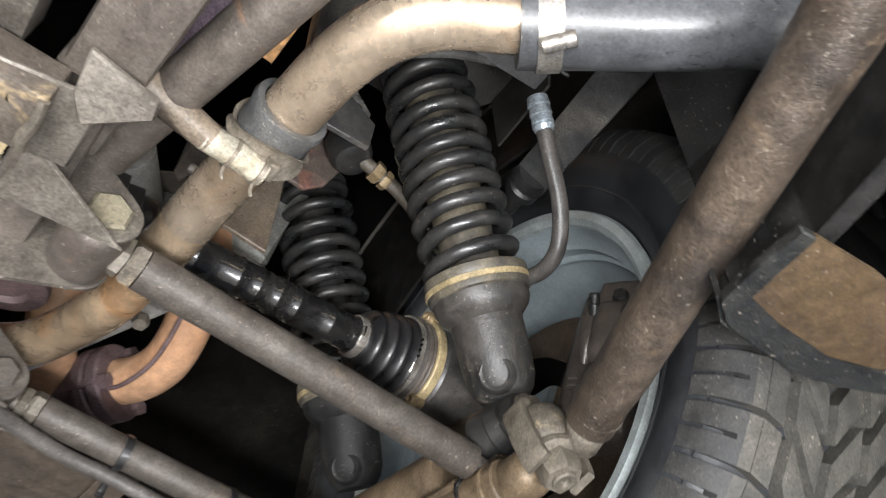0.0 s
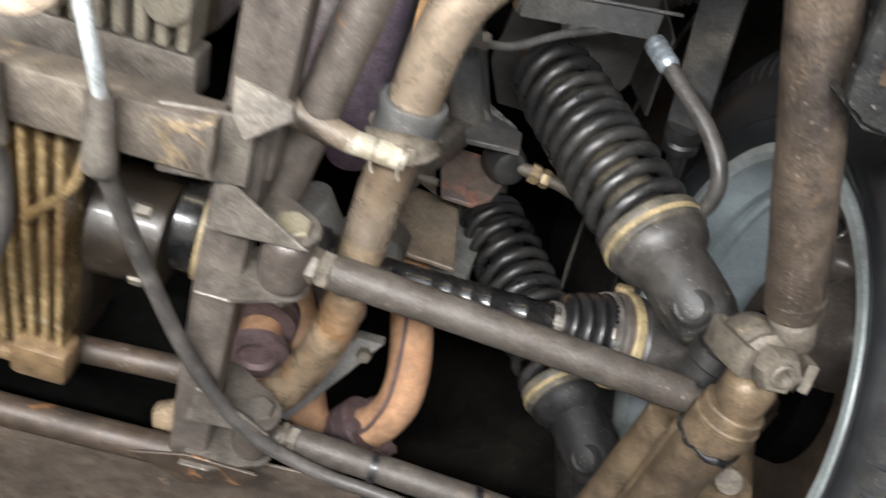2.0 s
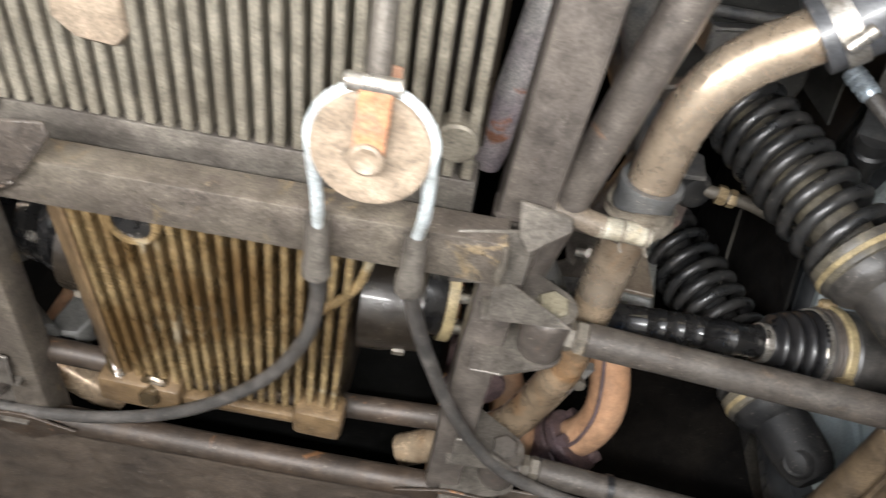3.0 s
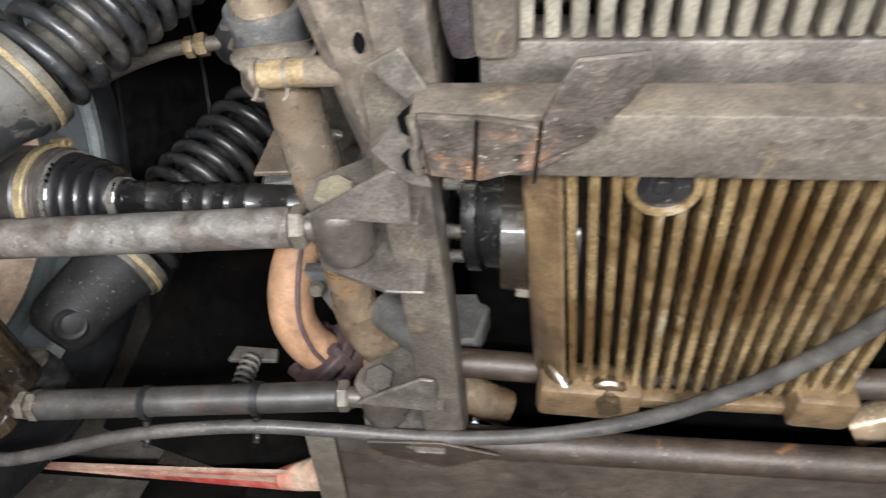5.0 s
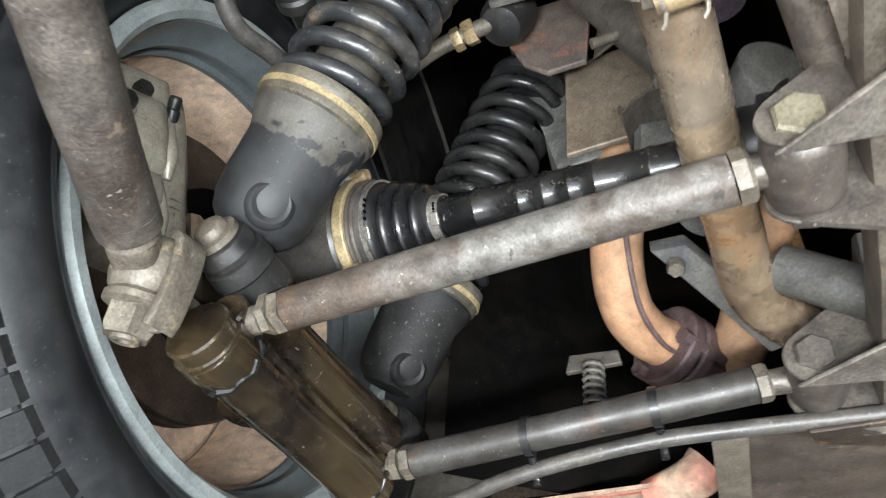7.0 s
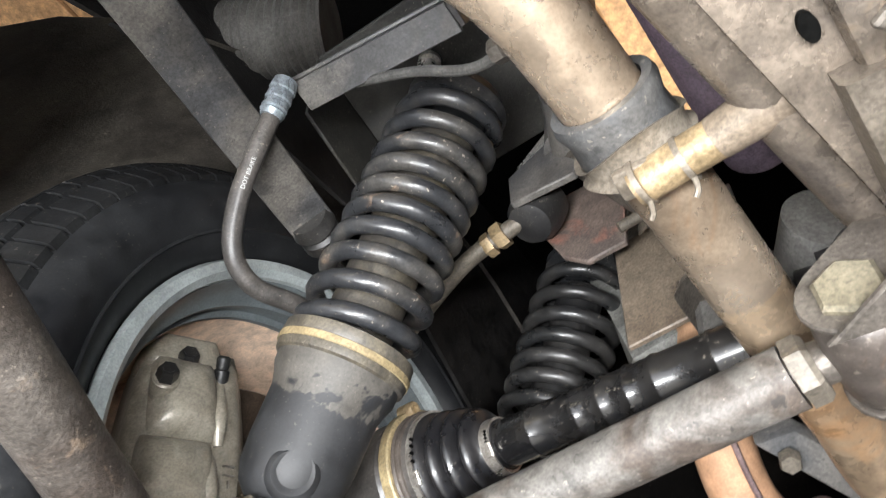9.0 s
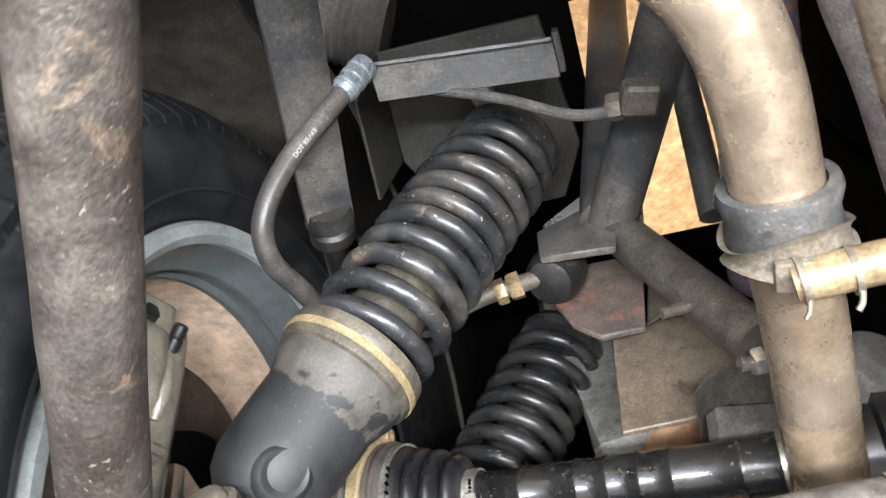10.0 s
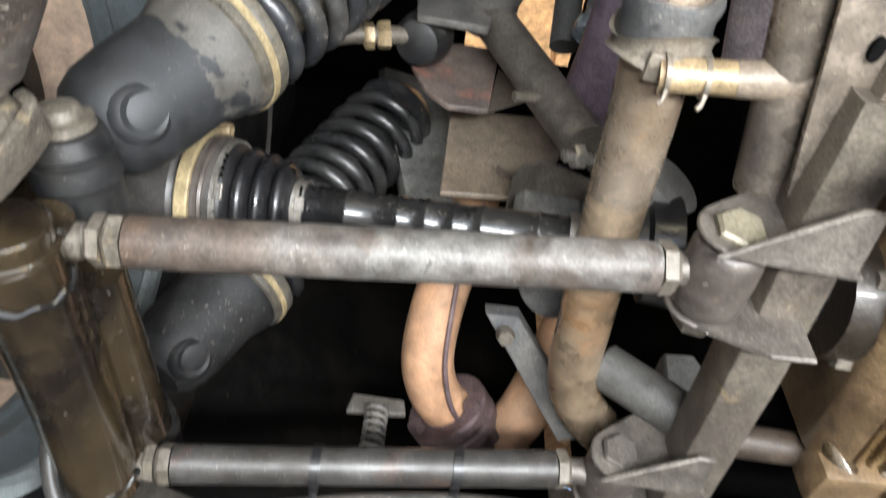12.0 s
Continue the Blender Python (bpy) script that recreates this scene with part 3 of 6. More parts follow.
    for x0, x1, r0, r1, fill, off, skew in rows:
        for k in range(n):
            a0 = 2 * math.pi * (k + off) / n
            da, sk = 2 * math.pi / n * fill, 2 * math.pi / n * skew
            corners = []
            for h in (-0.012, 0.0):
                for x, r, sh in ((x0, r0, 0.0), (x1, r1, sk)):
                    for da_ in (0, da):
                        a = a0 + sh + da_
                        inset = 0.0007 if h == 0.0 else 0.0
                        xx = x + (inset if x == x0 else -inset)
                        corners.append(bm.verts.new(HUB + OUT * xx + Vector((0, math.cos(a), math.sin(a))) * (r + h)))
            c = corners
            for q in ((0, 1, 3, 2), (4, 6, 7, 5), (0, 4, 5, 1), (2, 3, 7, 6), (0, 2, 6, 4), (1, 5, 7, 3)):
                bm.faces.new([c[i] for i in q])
    tagged(part("tread", bm, M_TREAD if s > 0 else M_TREADDARK, tyre, "worn dusty tread blocks" if s > 0 else "worn tread blocks darkened for weak light", smooth=20), kind="stuff")

    # brake
    d = thing("brake_disc", HUB + OUT * 0.08, "dark oily iron brake disc on the hub", "brake disc", "brakes")
    bm = B()
    lathe(bm, HUB + OUT * 0.074, OUT, [(0, 0.075), (0, 0.128), (0.002, 0.130), (0.009, 0.130), (0.009, 0.075)], 72, close=True)
    lathe(bm, HUB + OUT * 0.090, OUT, [(0, 0.075), (0, 0.130), (0.009, 0.130), (0.009, 0.075)], 72, close=True)
    part("friction_ring", bm, M_IRON, d)
    bm = B()
    lathe(bm, HUB + OUT * 0.05, OUT, [(0, 0.04), (0, 0.07), (0.045, 0.078), (0.10, 0.078), (0.10, 0.04)], 48)
    part("disc_bell", bm, M_DARK, d)
    cal = thing("brake_caliper", P(0.664, 0.315, 1.88), "grimy cast brake caliper with black hex bolts" if s < 0 else "dark dusty cast brake caliper with black hex bolts", "brake caliper", "brakes")
    # its long axis lies along the wheel's face; the bolts sit at the upper end
    u, v = Vector((0, 0.34, -0.94)), Vector((s * -0.30, 0.85, 0.30))
    m = axes_pose(P(0.7105, 0.334, 1.917), u, v)
    face = 1 if (m.to_3x3() @ Vector((0, 0, 1))).x * s < 0 else -1

    def casting_(c, size, bevel, taper, lean=0.0, bulge=0.0):
        """A cast block in the caliper's own axes, wider towards its lower end, its face drawn up in a soft hump."""
        bm_ = B()
        bmesh.ops.create_grid(bm_, x_segments=14, y_segments=10, size=0.5)
        top_ = bm_.faces[:]
        bmesh.ops.solidify(bm_, geom=top_, thickness=1.0)
        for q_ in bm_.verts:
            x_, y_ = q_.co.x * 2, q_.co.y * 2
            hi = q_.co.z > -0.5
            e_ = max(abs(x_), abs(y_)) ** 6
            z_ = (0.5 - bevel * e_ + bulge * (1 - x_ * x_) * (1 - y_ * y_)) if hi else -0.5
            w_ = (1 + taper * x_) * (1 - 0.10 * abs(x_) ** 5)
            q_.co = Vector((c[0] + q_.co.x * size[0], c[1] + lean * x_ * 0.01 + q_.co.y * size[1] * w_, (c[2] + z_ * size[2]) * face))
            q_.co += Vector((0, 0, 0.0010 * face * noise.noise(q_.co * 55)))
        bmesh.ops.transform(bm_, matrix=m, verts=bm_.verts)
        return bm_

    metal_ = M_CALIPER if s < 0 else M_BUSH
    part("caliper_body", casting_((0.018, 0.0, 0.0), (0.170, 0.094, 0.056), 0.22, 0.17), metal_, cal, smooth=60)
    part("piston_cover", casting_((0.060, -0.010, 0.020), (0.088, 0.066, 0.044), 0.55, 0.10, 0.2, 0.16), metal_, cal, smooth=60)
    part("piston_cover", casting_((-0.014, -0.008, 0.018), (0.074, 0.058, 0.040), 0.50, 0.10, 0.2, 0.20), metal_, cal, smooth=60)
    bm = B()
    tube(bm, [m @ Vector((-0.030, 0.020, face * 0.027)), m @ Vector((0.000, 0.018, face * 0.033)), m @ Vector((0.022, 0.020, face * 0.029))], [0.004, 0.0075, 0.004], 14)
    part("cast_rib", bm, metal_, cal)
    bm = B()
    tube(bm, [m @ Vector((0.034, 0.012, face * 0.034)), m @ Vector((0.062, 0.010, face * 0.040)), m @ Vector((0.094, 0.014, face * 0.032))], [0.004, 0.0080, 0.005], 14)
    part("cast_rib", bm, metal_, cal)
    part("end_lug", casting_((-0.058, -0.008, 0.014), (0.034, 0.066, 0.030), 0.4, 0.12), metal_, cal, smooth=60)
    for k, (w0, h0) in enumerate(((0.0016, 0.010), (0.0016, 0.010), (0.006, 0.0016))):
        bm = B()
        block(bm, m @ pose(0.036 + k * 0.007, 0.030, face * 0.0272), (w0, h0, 0.0030), 0.0004, 1)
        part("cast_mark", bm, M_CLIP, cal)
    out = (m.to_3x3() @ Vector((-0.25, -0.15, face))).normalized()
    for q in (P(0.672, 0.286, 1.921), P(0.683, 0.300, 1.957)):
        bm = B()
        rod(bm, q - out * 0.022, q - out * 0.004, 0.0105, 16)
        part("bolt_boss", bm, metal_, cal)
        bm = B()
        hexa(bm, q - out * 0.006, out, 0.0082, 0.012)
        lathe(bm, q + out * 0.0068, out, [(0, 0.005), (-0.003, 0.004), (-0.003, 0.001)], 12)
        part("caliper_bolt", bm, M_RUBBER, cal, "black hex bolt")
    bm = B()
    q = P(0.661, 0.3206, 1.9606)
    lathe(bm, q - out * 0.026 + u * 0.004, -u + out * 0.8, [(0, 0.0065), (0.012, 0.0065), (0.013, 0.0050), (0.015, 0.0054), (0.022, 0.0056), (0.024, 0.0040)], 16)
    part("bleed_cap", bm, M_RUBBER, cal, "black rubber bleed cap")

    # hub carrier
    hc = thing("hub_carrier", P(0.56, 0.43, 1.72), "oily brown cast hub carrier under the wheel hub" if s < 0 else "dusty brown cast hub carrier under the wheel hub", "hub carrier", "hub carriers")
    ox = 0.565 if s < 0 else 0.553
    casting = M_CARRIER if s < 0 else M_CARRIERDRY
    bm = B()
    tube(bm, [P(ox, 0.340, 1.7135), P(ox - 0.002, 0.42, 1.713), P(ox - 0.004, 0.537, 1.712)], [0.0212, 0.0202, 0.0208], 28, 6, wobble=0.0008)
    part("lower_tube", bm, casting, hc)
    bm = B()
    tube(bm, [P(ox - 0.018, 0.362, 1.722), P(ox - 0.018, 0.45, 1.721), P(ox - 0.019, 0.525, 1.720)], 0.0050, 10)
    part("cast_rib", bm, casting, hc)
    bm = B()
    tube(bm, [P(ox - 0.014, 0.380, 1.744), P(ox - 0.017, 0.45, 1.744), P(ox - 0.020, 0.520, 1.744)], [0.0175, 0.0168, 0.0165], 22)
    part("upper_tube", bm, casting, hc)
    bm = B()
    slab(bm, [P(ox + 0.010, 0.345, 1.716), P(ox + 0.006, 0.540, 1.712), P(0.602, 0.530, 1.742), P(0.640, 0.490, 1.80), P(0.646, 0.400, 1.80), P(0.612, 0.350, 1.748)], (0, 0, 0.022), 0.005)
    part("web_plate", bm, M_CARRIER, hc, "dark oily casting web")
    bm = B()
    slab(bm, [P(0.600, 0.36, 1.752), P(0.600, 0.52, 1.748), P(0.655, 0.50, 1.88), P(0.655, 0.37, 1.88)], (s * 0.016, 0, 0), 0.005)
    part("side_web", bm, M_CARRIER, hc)
    bm = B()
    rod(bm, P(0.606, 0.424, 1.738), P(0.602, 0.418, 1.728), 0.011)
    part("drain_boss", bm, M_NUT, hc)
    bm = B()
    tube(bm, [P(0.60, 0.44, 1.735), P(0.615, 0.44, 1.80), P(0.632, 0.44, 1.86)], [0.03, 0.034, 0.05], 24)
    part("upright", bm, M_CARRIER if s < 0 else M_CARRIERDRY, hc)
    for y0 in (0.36, 0.523):
        c = P(ox - (y0 - 0.345) * 0.02, y0, 1.713)
        ring = [c + Vector((math.cos(a), 0.05 * math.sin(9 * a), math.sin(a))) * 0.0212 for a in [2 * math.pi * k / 40 for k in range(40)]]
        bm = B()
        tube(bm, ring, 0.0022, 8, 1, wobble=0.0022)
        part("weld_bead", bm, M_SHAFT, hc, "wet black weld bead")
    bm = B()
    lathe(bm, P(ox + 0.002, 0.322, 1.7165), (0, 0.03, -0.0028), [(0.006, 0.006), (0.006, 0.0190), (0.0072, 0.0206), (0.016, 0.0208), (0.017, 0.0222), (0.030, 0.0222)], 28)
    part("joint_barrel", bm, M_CARRIER if s < 0 else M_CARRIERDRY, hc)

    if s > 0:
        bm = B()
        block(bm, axes_pose(P(0.556, 0.318, 1.7185), (0, 1, -0.08), (1, 0, 0)), (0.036, 0.031, 0.030), 0.010, 3)
        part("joint_neck", bm, M_CARRIERDRY, hc)

    # lower shock bushes on the carrier
    for y0, y1, nm in ((0.296, 0.350, "near"), (0.520, 0.575, "far")):
        sb = thing("shock_bush", P(0.566, y0, 1.775), "round rubber shock bush with a worn steel bolt head", "bush", "shock bushes")
        c0, ax = P(0.560, y0 + 0.012, 1.771), Vector((s * -0.10, 0.95, -0.12))
        bm = B()
        lathe(bm, c0 + ax * 0.006, ax, [(0, 0.0135), (0.002, 0.0175), (0.010, 0.0195), (0.011, 0.0180), (0.014, 0.0180), (0.015, 0.0205), (0.026, 0.0215), (0.028, 0.0200), (0.045, 0.0200)], 28)
        part("rubber", bm, M_RUBBER, sb)
        bm = B()
        lathe(bm, c0 - ax * 0.006, ax, [(0, 0.0065), (0.0015, 0.0095), (0.004, 0.0108), (0.0065, 0.0112), (0.0075, 0.0150), (0.0115, 0.0155), (0.013, 0.0135)], 24)
        part("bolt_head", bm, M_NUT, sb, "dull rounded bolt head")

    # coil-over shock absorbers
    # dirt 1 picks a darker spring, boot and damper for the far shock
    def coilover(bot, top, turns, label, dirt):
        bot, top = Vector(bot), Vector(top)
        ax = (top - bot).normalized()
        ln = (top - bot).length
        co = thing("coilover", bot, label, "shock absorber", "coil-over shock absorbers")
        bm = B()
        slim = 1.0 if s < 0 else 0.85
        lathe(bm, bot, ax, [(-0.022, 0.010), (-0.021, 0.0215 * slim), (-0.014, 0.0285 * slim), (-0.004, 0.0325 * slim), (0.012, 0.0342 * slim), (0.044, 0.0350 * slim), (0.052, 0.0375), (0.058, 0.0400), (0.066, 0.0405), (0.068, 0.025)], 44)
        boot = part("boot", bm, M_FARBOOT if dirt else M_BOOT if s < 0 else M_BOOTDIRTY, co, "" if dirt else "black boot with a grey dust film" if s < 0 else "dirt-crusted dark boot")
        a_, u_, w_ = basis(ax)
        bm = B()
        bx = Vector((s * -0.022, -0.017, -0.019))
        lathe(bm, bot + bx * (0.78 if s < 0 else 0.62), bx, [(0, 0.0165), (0.0040, 0.0150), (0.0060, 0.0122), (0.0052, 0.0098), (0.0030, 0.0062), (0.0028, 0.001)], 24)
        part("boot_boss", bm, M_FARBOOT if dirt else M_BOOT if s < 0 else M_BOOTDIRTY, boot)
        bm = B()
        lathe(bm, bot + ax * 0.064, ax, [(0, 0.039), (0.002, 0.0428), (0.008, 0.0438), (0.011, 0.0428), (0.013, 0.0440), (0.020, 0.0436), (0.024, 0.034)], 44)
        part("spring_seat", bm, M_COLLAR, co, "dusty spring seat ring")
        bm = B()
        lathe(bm, bot + ax * 0.0705, ax, [(0, 0.0428), (0.0008, 0.0445), (0.0050, 0.0445), (0.0058, 0.0428)], 44, close=True)
        part("gold_band", bm, M_GOLD, co, "worn gold band")
        bm = B()
        s0, s1, rr, wr = 0.090, ln - 0.004, 0.0368, 0.0064
        pts = []
        m_ = int(turns * 26)
        for k in range(m_ + 1):
            f = k / m_
            # end coils lie closer together
            g = f - 0.022 * math.sin(2 * math.pi * f) * -1
            t = 2 * math.pi * turns * f
            pts.append(bot + ax * (s0 + (s1 - s0) * g) + (u_ * math.cos(t) + w_ * math.sin(t)) * rr * min(1.0, 1.0 - (f - 0.86) * 0.55))
        tube(bm, pts, wr, 12, 1, wobble=0.0005)
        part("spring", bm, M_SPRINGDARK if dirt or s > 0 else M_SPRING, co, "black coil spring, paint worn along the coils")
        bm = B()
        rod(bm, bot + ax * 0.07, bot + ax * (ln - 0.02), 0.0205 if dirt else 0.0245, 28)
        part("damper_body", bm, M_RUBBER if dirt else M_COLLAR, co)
        bm = B()
        lathe(bm, bot + ax * (ln - 0.004), ax, [(0, 0.028), (0.0, 0.0385), (0.008, 0.0395), (0.018, 0.034), (0.026, 0.018)], 36)
        part("top_cap", bm, M_SPRING, co)
        return co

    coilover(P(0.551, 0.334, 1.812), P(0.414, 0.285, 2.058), 9.7, "dusty black coil-over shock absorber beside the radius arm", 0)
    coilover(P(0.553, 0.543, 1.822), P(0.420, 0.497, 2.092), 9.7, "black coil-over shock absorber behind the drive shaft", 1)
    if s < 0:
        bm = B()
        a0, a1 = P(0.551, 0.334, 1.812), P(0.414, 0.285, 2.058)
        dd = (a1 - a0).normalized()
        o = dd.cross(Vector((0.3, 1, 0.1))).normalized()
        if o.x > 0:
            o = -o
        for k in range(5):
            c = a0 + dd * (0.108 + 0.0195 * k) + o * 0.0428 + Vector((0, -0.004, 0))
            block(bm, axes_pose(c, dd, (0, 1, 0)), (0.007, 0.006, 0.002), 0.0006, 1)
        solo("paint_mark", bm, M_YELLOW, a0, "yellow paint dabs on the spring coils", "paint mark", kind="stuff")

    # lower links
    def link(a, b, r, label, ties):
        a, b = Vector(a), Vector(b)
        d = (b - a).normalized()
        lk = thing("control_link", a, label, "suspension link", "lower links")
        bm = B()
        n_ = 14
        tube(bm, [a + (b - a) * (k / n_) for k in range(n_ + 1)], r, 26, 1, wobble=0.0004)
        part("tube", bm, (M_LINKFAR if ties else M_LINK) if s < 0 else M_LINKDULL, lk)
        twin = b if s < 0 else a
        for q, sg in ((a, -1), (b, 1)):
            if s < 0 or q is a:
                bm = B()
                hexa(bm, q + d * sg * 0.001, d * sg, r * 1.06, 0.0085)
                part("lock_nut", bm, M_NUT, lk, "worn brass-coloured lock nut")
            if q is twin:
                bm = B()
                hexa(bm, q + d * sg * 0.0105, d * sg, r * 1.0, 0.0070, 0.6)
                part("jam_nut", bm, M_NUT, lk, "thin worn jam nut")
            bm = B()
            rod(bm, q, q + d * sg * 0.028, r * 0.62, 16)
            part("threaded_end", bm, M_BRACKET, lk)
        return lk

    link(P(0.274, 0.337, 1.746), P(0.522 if s < 0 else 0.533, 0.3485, 1.7345), 0.0128, "grey steel lower link tube with lock nuts", 0)
    link(P(0.280, 0.531, 1.749), P(0.522 if s < 0 else 0.532, 0.529, 1.725), 0.0122, "grey steel lower link tube with a cable tied to it", 1)

    # link joints on the frame and on the carrier
    for y, z, nm in ((0.337, 1.747, "near"), (0.531, 1.749, "far")):
        j = thing("link_joint", P(0.243, y, z), "round bush joint with a large pale bolt in a frame bracket", "bush", "link joints")
        bm = B()
        lathe(bm, P(0.243, y - 0.021, z), (0, 1, 0), [(0, 0.010), (0, 0.0150), (0.002, 0.0168), (0.006, 0.0178), (0.021, 0.0184), (0.036, 0.0178), (0.040, 0.0168), (0.042, 0.0150), (0.042, 0.010)], 32)
        part("bush_ring", bm, M_BUSH, j)
        bm = B()
        tube(bm, [P(0.258, y, z), P(0.278, y, z)], 0.0085, 16)
        part("joint_neck", bm, M_BRACKET, j)
        bm = B()
        hexa(bm, P(0.243, y - 0.0255, z), (0, -1, -0.12), 0.0125, 0.0065, 0.5)
        part("bolt_head", bm, M_BOLT if nm == "near" else M_BRACKET, j, "pale dusty hex bolt head" if nm == "near" else "")
        bm = B()
        rod(bm, P(0.243, y - 0.026, z), P(0.243, y + 0.034, z), 0.0075)
        hexa(bm, P(0.243, y + 0.028, z), (0, 1, 0), 0.0115, 0.009)
        part("bolt_shank", bm, M_NUT, j)
    for y, x, z in ((0.35, 0.556, 1.733), (0.529, 0.551, 1.722)):
        j = thing("link_end", P(x, y, z), "dull steel rod end on the hub carrier", "rod end", "link ends")
        bm = B()
        rod(bm, P(x - 0.014, y, z), P(x + 0.006, y, z - 0.002), 0.009)
        part("neck", bm, M_NUT, j)
        bm = B()
        rod(bm, P(x + 0.004, y - 0.012, z), P(x + 0.004, y + 0.012, z), 0.0145)
        part("eye", bm, M_CARRIER, j)

    # drive shaft
    h0, h1 = P(0.60, 0.436, 1.874), P(0.165, 0.398, 1.827)
    ax = (h1 - h0).normalized()
    ds = thing("drive_shaft", h0, "glossy black ribbed drive shaft with rubber boots", "drive shaft", "drive shafts")

    def at(x):
        return h0 + ax * ((0.60 - x) / abs(ax.x))

    bm = B()
    ribs = [q for k in (0.026, 0.060, 0.078, 0.096, 0.114, 0.150) for q in ((k, 0.0155), (k + 0.0014, 0.0164), (k + 0.0034, 0.0164), (k + 0.0048, 0.0155))]
    lathe(bm, at(0.462), ax, [(0, 0.012), (0, 0.0150), (0.004, 0.0155)] + ribs + [(0.205, 0.0155), (0.206, 0.012)], 32)
    part("shaft", bm, M_SHAFT, ds)
    bm = B()
    prof = []
    for k in range(4):
        r1 = (0.0385, 0.0365, 0.0340, 0.0300)[k]
        r0 = r1 - 0.0075
        for q in range(10):
            f = q / 10
            prof.append((0.0115 * (k + f), r0 + (r1 - r0) * math.sin(math.pi * f) ** 0.7 - 0.0016 * f))
    lathe(bm, at(0.515), ax, prof + [(0.047, 0.0185), (0.055, 0.0168)], 44)
    part("rubber_boot", bm, M_CVBOOT, ds, "black pleated rubber boot", 75)
    for x, r, wd, nm in ((0.516, 0.039, 0.007, "large"), (0.469, 0.0178, 0.008, "small")):
        bm = B()
        lathe(bm, at(x), ax, [(0, r - 0.001), (0, r + 0.0008), (wd, r + 0.0006), (wd, r - 0.001)], 40, close=True)
        block(bm, axes_pose(at(x) + ax * wd * 0.5 + Vector((0, -0.72, -0.69)) * (r + 0.0015), ax, (0, 0.7, -0.7)), (wd * 0.8, 0.010, 0.003), 0.0008, 1)
        clip = part("boot_clip", bm, M_CLIP, ds, "bright steel boot clip")
        # dark pegs stand for the shaded holes of the clip
        for k in range(4):
            t = radians(-40 - 9 * k)
            o = Vector((0, math.sin(t) * 0.9 - 0.25, math.cos(t) * -0.9 + 0.25)).normalized()
            bm = B()
            rod(bm, at(x) + ax * wd * 0.5 + o * (r - 0.001), at(x) + ax * wd * 0.5 + o * (r + 0.0014), 0.0011, 8)
            part("clip_hole_dot", bm, M_DARK, clip)
    bm = B()
    lathe(bm, at(0.533), ax, [(0, 0.036), (0, 0.0445), (0.001, 0.0455), (0.008, 0.0455), (0.009, 0.0445), (0.009, 0.036)], 44, close=True)
    part("gold_flange", bm, M_GOLD, ds, "gold-coloured flange ring")
    bm = B()
    lathe(bm, at(0.60), ax, [(0, 0.03), (0, 0.043), (0.062, 0.043), (0.066, 0.040), (0.088, 0.040)], 40)
    part("joint_housing", bm, M_CABLE, ds, "dark joint housing")
    bm = B()
    lathe(bm, at(0.522), ax, [(-0.004, 0.034), (-0.004, 0.0420), (-0.001, 0.0424), (0.0, 0.0412), (0.002, 0.0412), (0.003, 0.0422), (0.005, 0.0416), (0.006, 0.036)], 44)
    part("ring_groove", bm, M_BUSH, ds, "dark bronze grooved ring")
    _, u_, w_ = basis(ax)
    for k in range(3):
        a = math.atan2(w_.dot(Vector((0, -0.73, 0.68))), u_.dot(Vector((0, -0.73, 0.68)))) + k * math.pi * 2 / 3
        c = at(0.533) + (u_ * math.cos(a) + w_ * math.sin(a)) * 0.0452
        bm = B()
        lathe(bm, c, ax, [(0, 0.0040), (0.001, 0.0056), (0.013, 0.0056), (0.0145, 0.0048), (0.0145, 0.0030), (0.012, 0.0026), (0.012, 0.0005)], 16)
        part("flange_bolt", bm, M_BRASS, ds, "gold-coloured socket bolt")
    bm = B()
    lathe(bm, at(0.284), ax, [(0, 0.0165), (0.004, 0.0175), (0.012, 0.0175), (0.013, 0.022), (0.024, 0.022), (0.026, 0.0265), (0.038, 0.0275), (0.04, 0.034), (0.058, 0.036), (0.06, 0.03)], 40)
    part("inner_boot", bm, M_CVBOOT, ds)
    bm = B()
    lathe(bm, at(0.292), ax, [(0, 0.0160), (0, 0.0180), (0.010, 0.0180), (0.010, 0.0160)], 36, close=True)
    part("inner_clip", bm, M_CLIP, ds)
    bm = B()
    lathe(bm, at(0.20), ax, [(0, 0.03), (0, 0.037), (0.012, 0.038), (0.013, 0.030)], 40)
    part("inner_housing", bm, M_SHAFT, ds)
    for k in range(6):
        a = k * math.pi / 3 + 0.2
        _, u_, w_ = basis(ax)
        c = at(0.188) + (u_ * math.cos(a) + w_ * math.sin(a)) * 0.033
        bm = B()
        rod(bm, c, c + ax * 0.016, 0.005, 12)
        part("inner_bolt", bm, M_CLIP, ds)
    bm = B()
    lathe(bm, at(0.172), ax, [(0, 0.03), (0, 0.0435), (0.009, 0.0435), (0.009, 0.03)], 44, close=True)
    part("inner_ring", bm, M_GOLD if s > 0 else M_SHAFT, ds, "gold-coloured flange ring" if s > 0 else "wet black flange ring")
    bm = B()
    lathe(bm, at(0.163), ax, [(0, 0.0395), (0.004, 0.041), (0.05, 0.041), (0.056, 0.036)], 44)
    part("output_flange", bm, M_SHAFT, ds, "wet black output flange")

    # radius arm
    ra = thing("radius_arm", P(0.551, 0.255, 1.722), "rusty grey round radius arm with a bolted fork end", "suspension arm", "radius arms")
    a, b = P(0.566 if s < 0 else 0.558, 0.260 if s < 0 else 0.254, 1.735), P(0.272, -0.30, 1.735)
    bm = B()
    n_ = 22
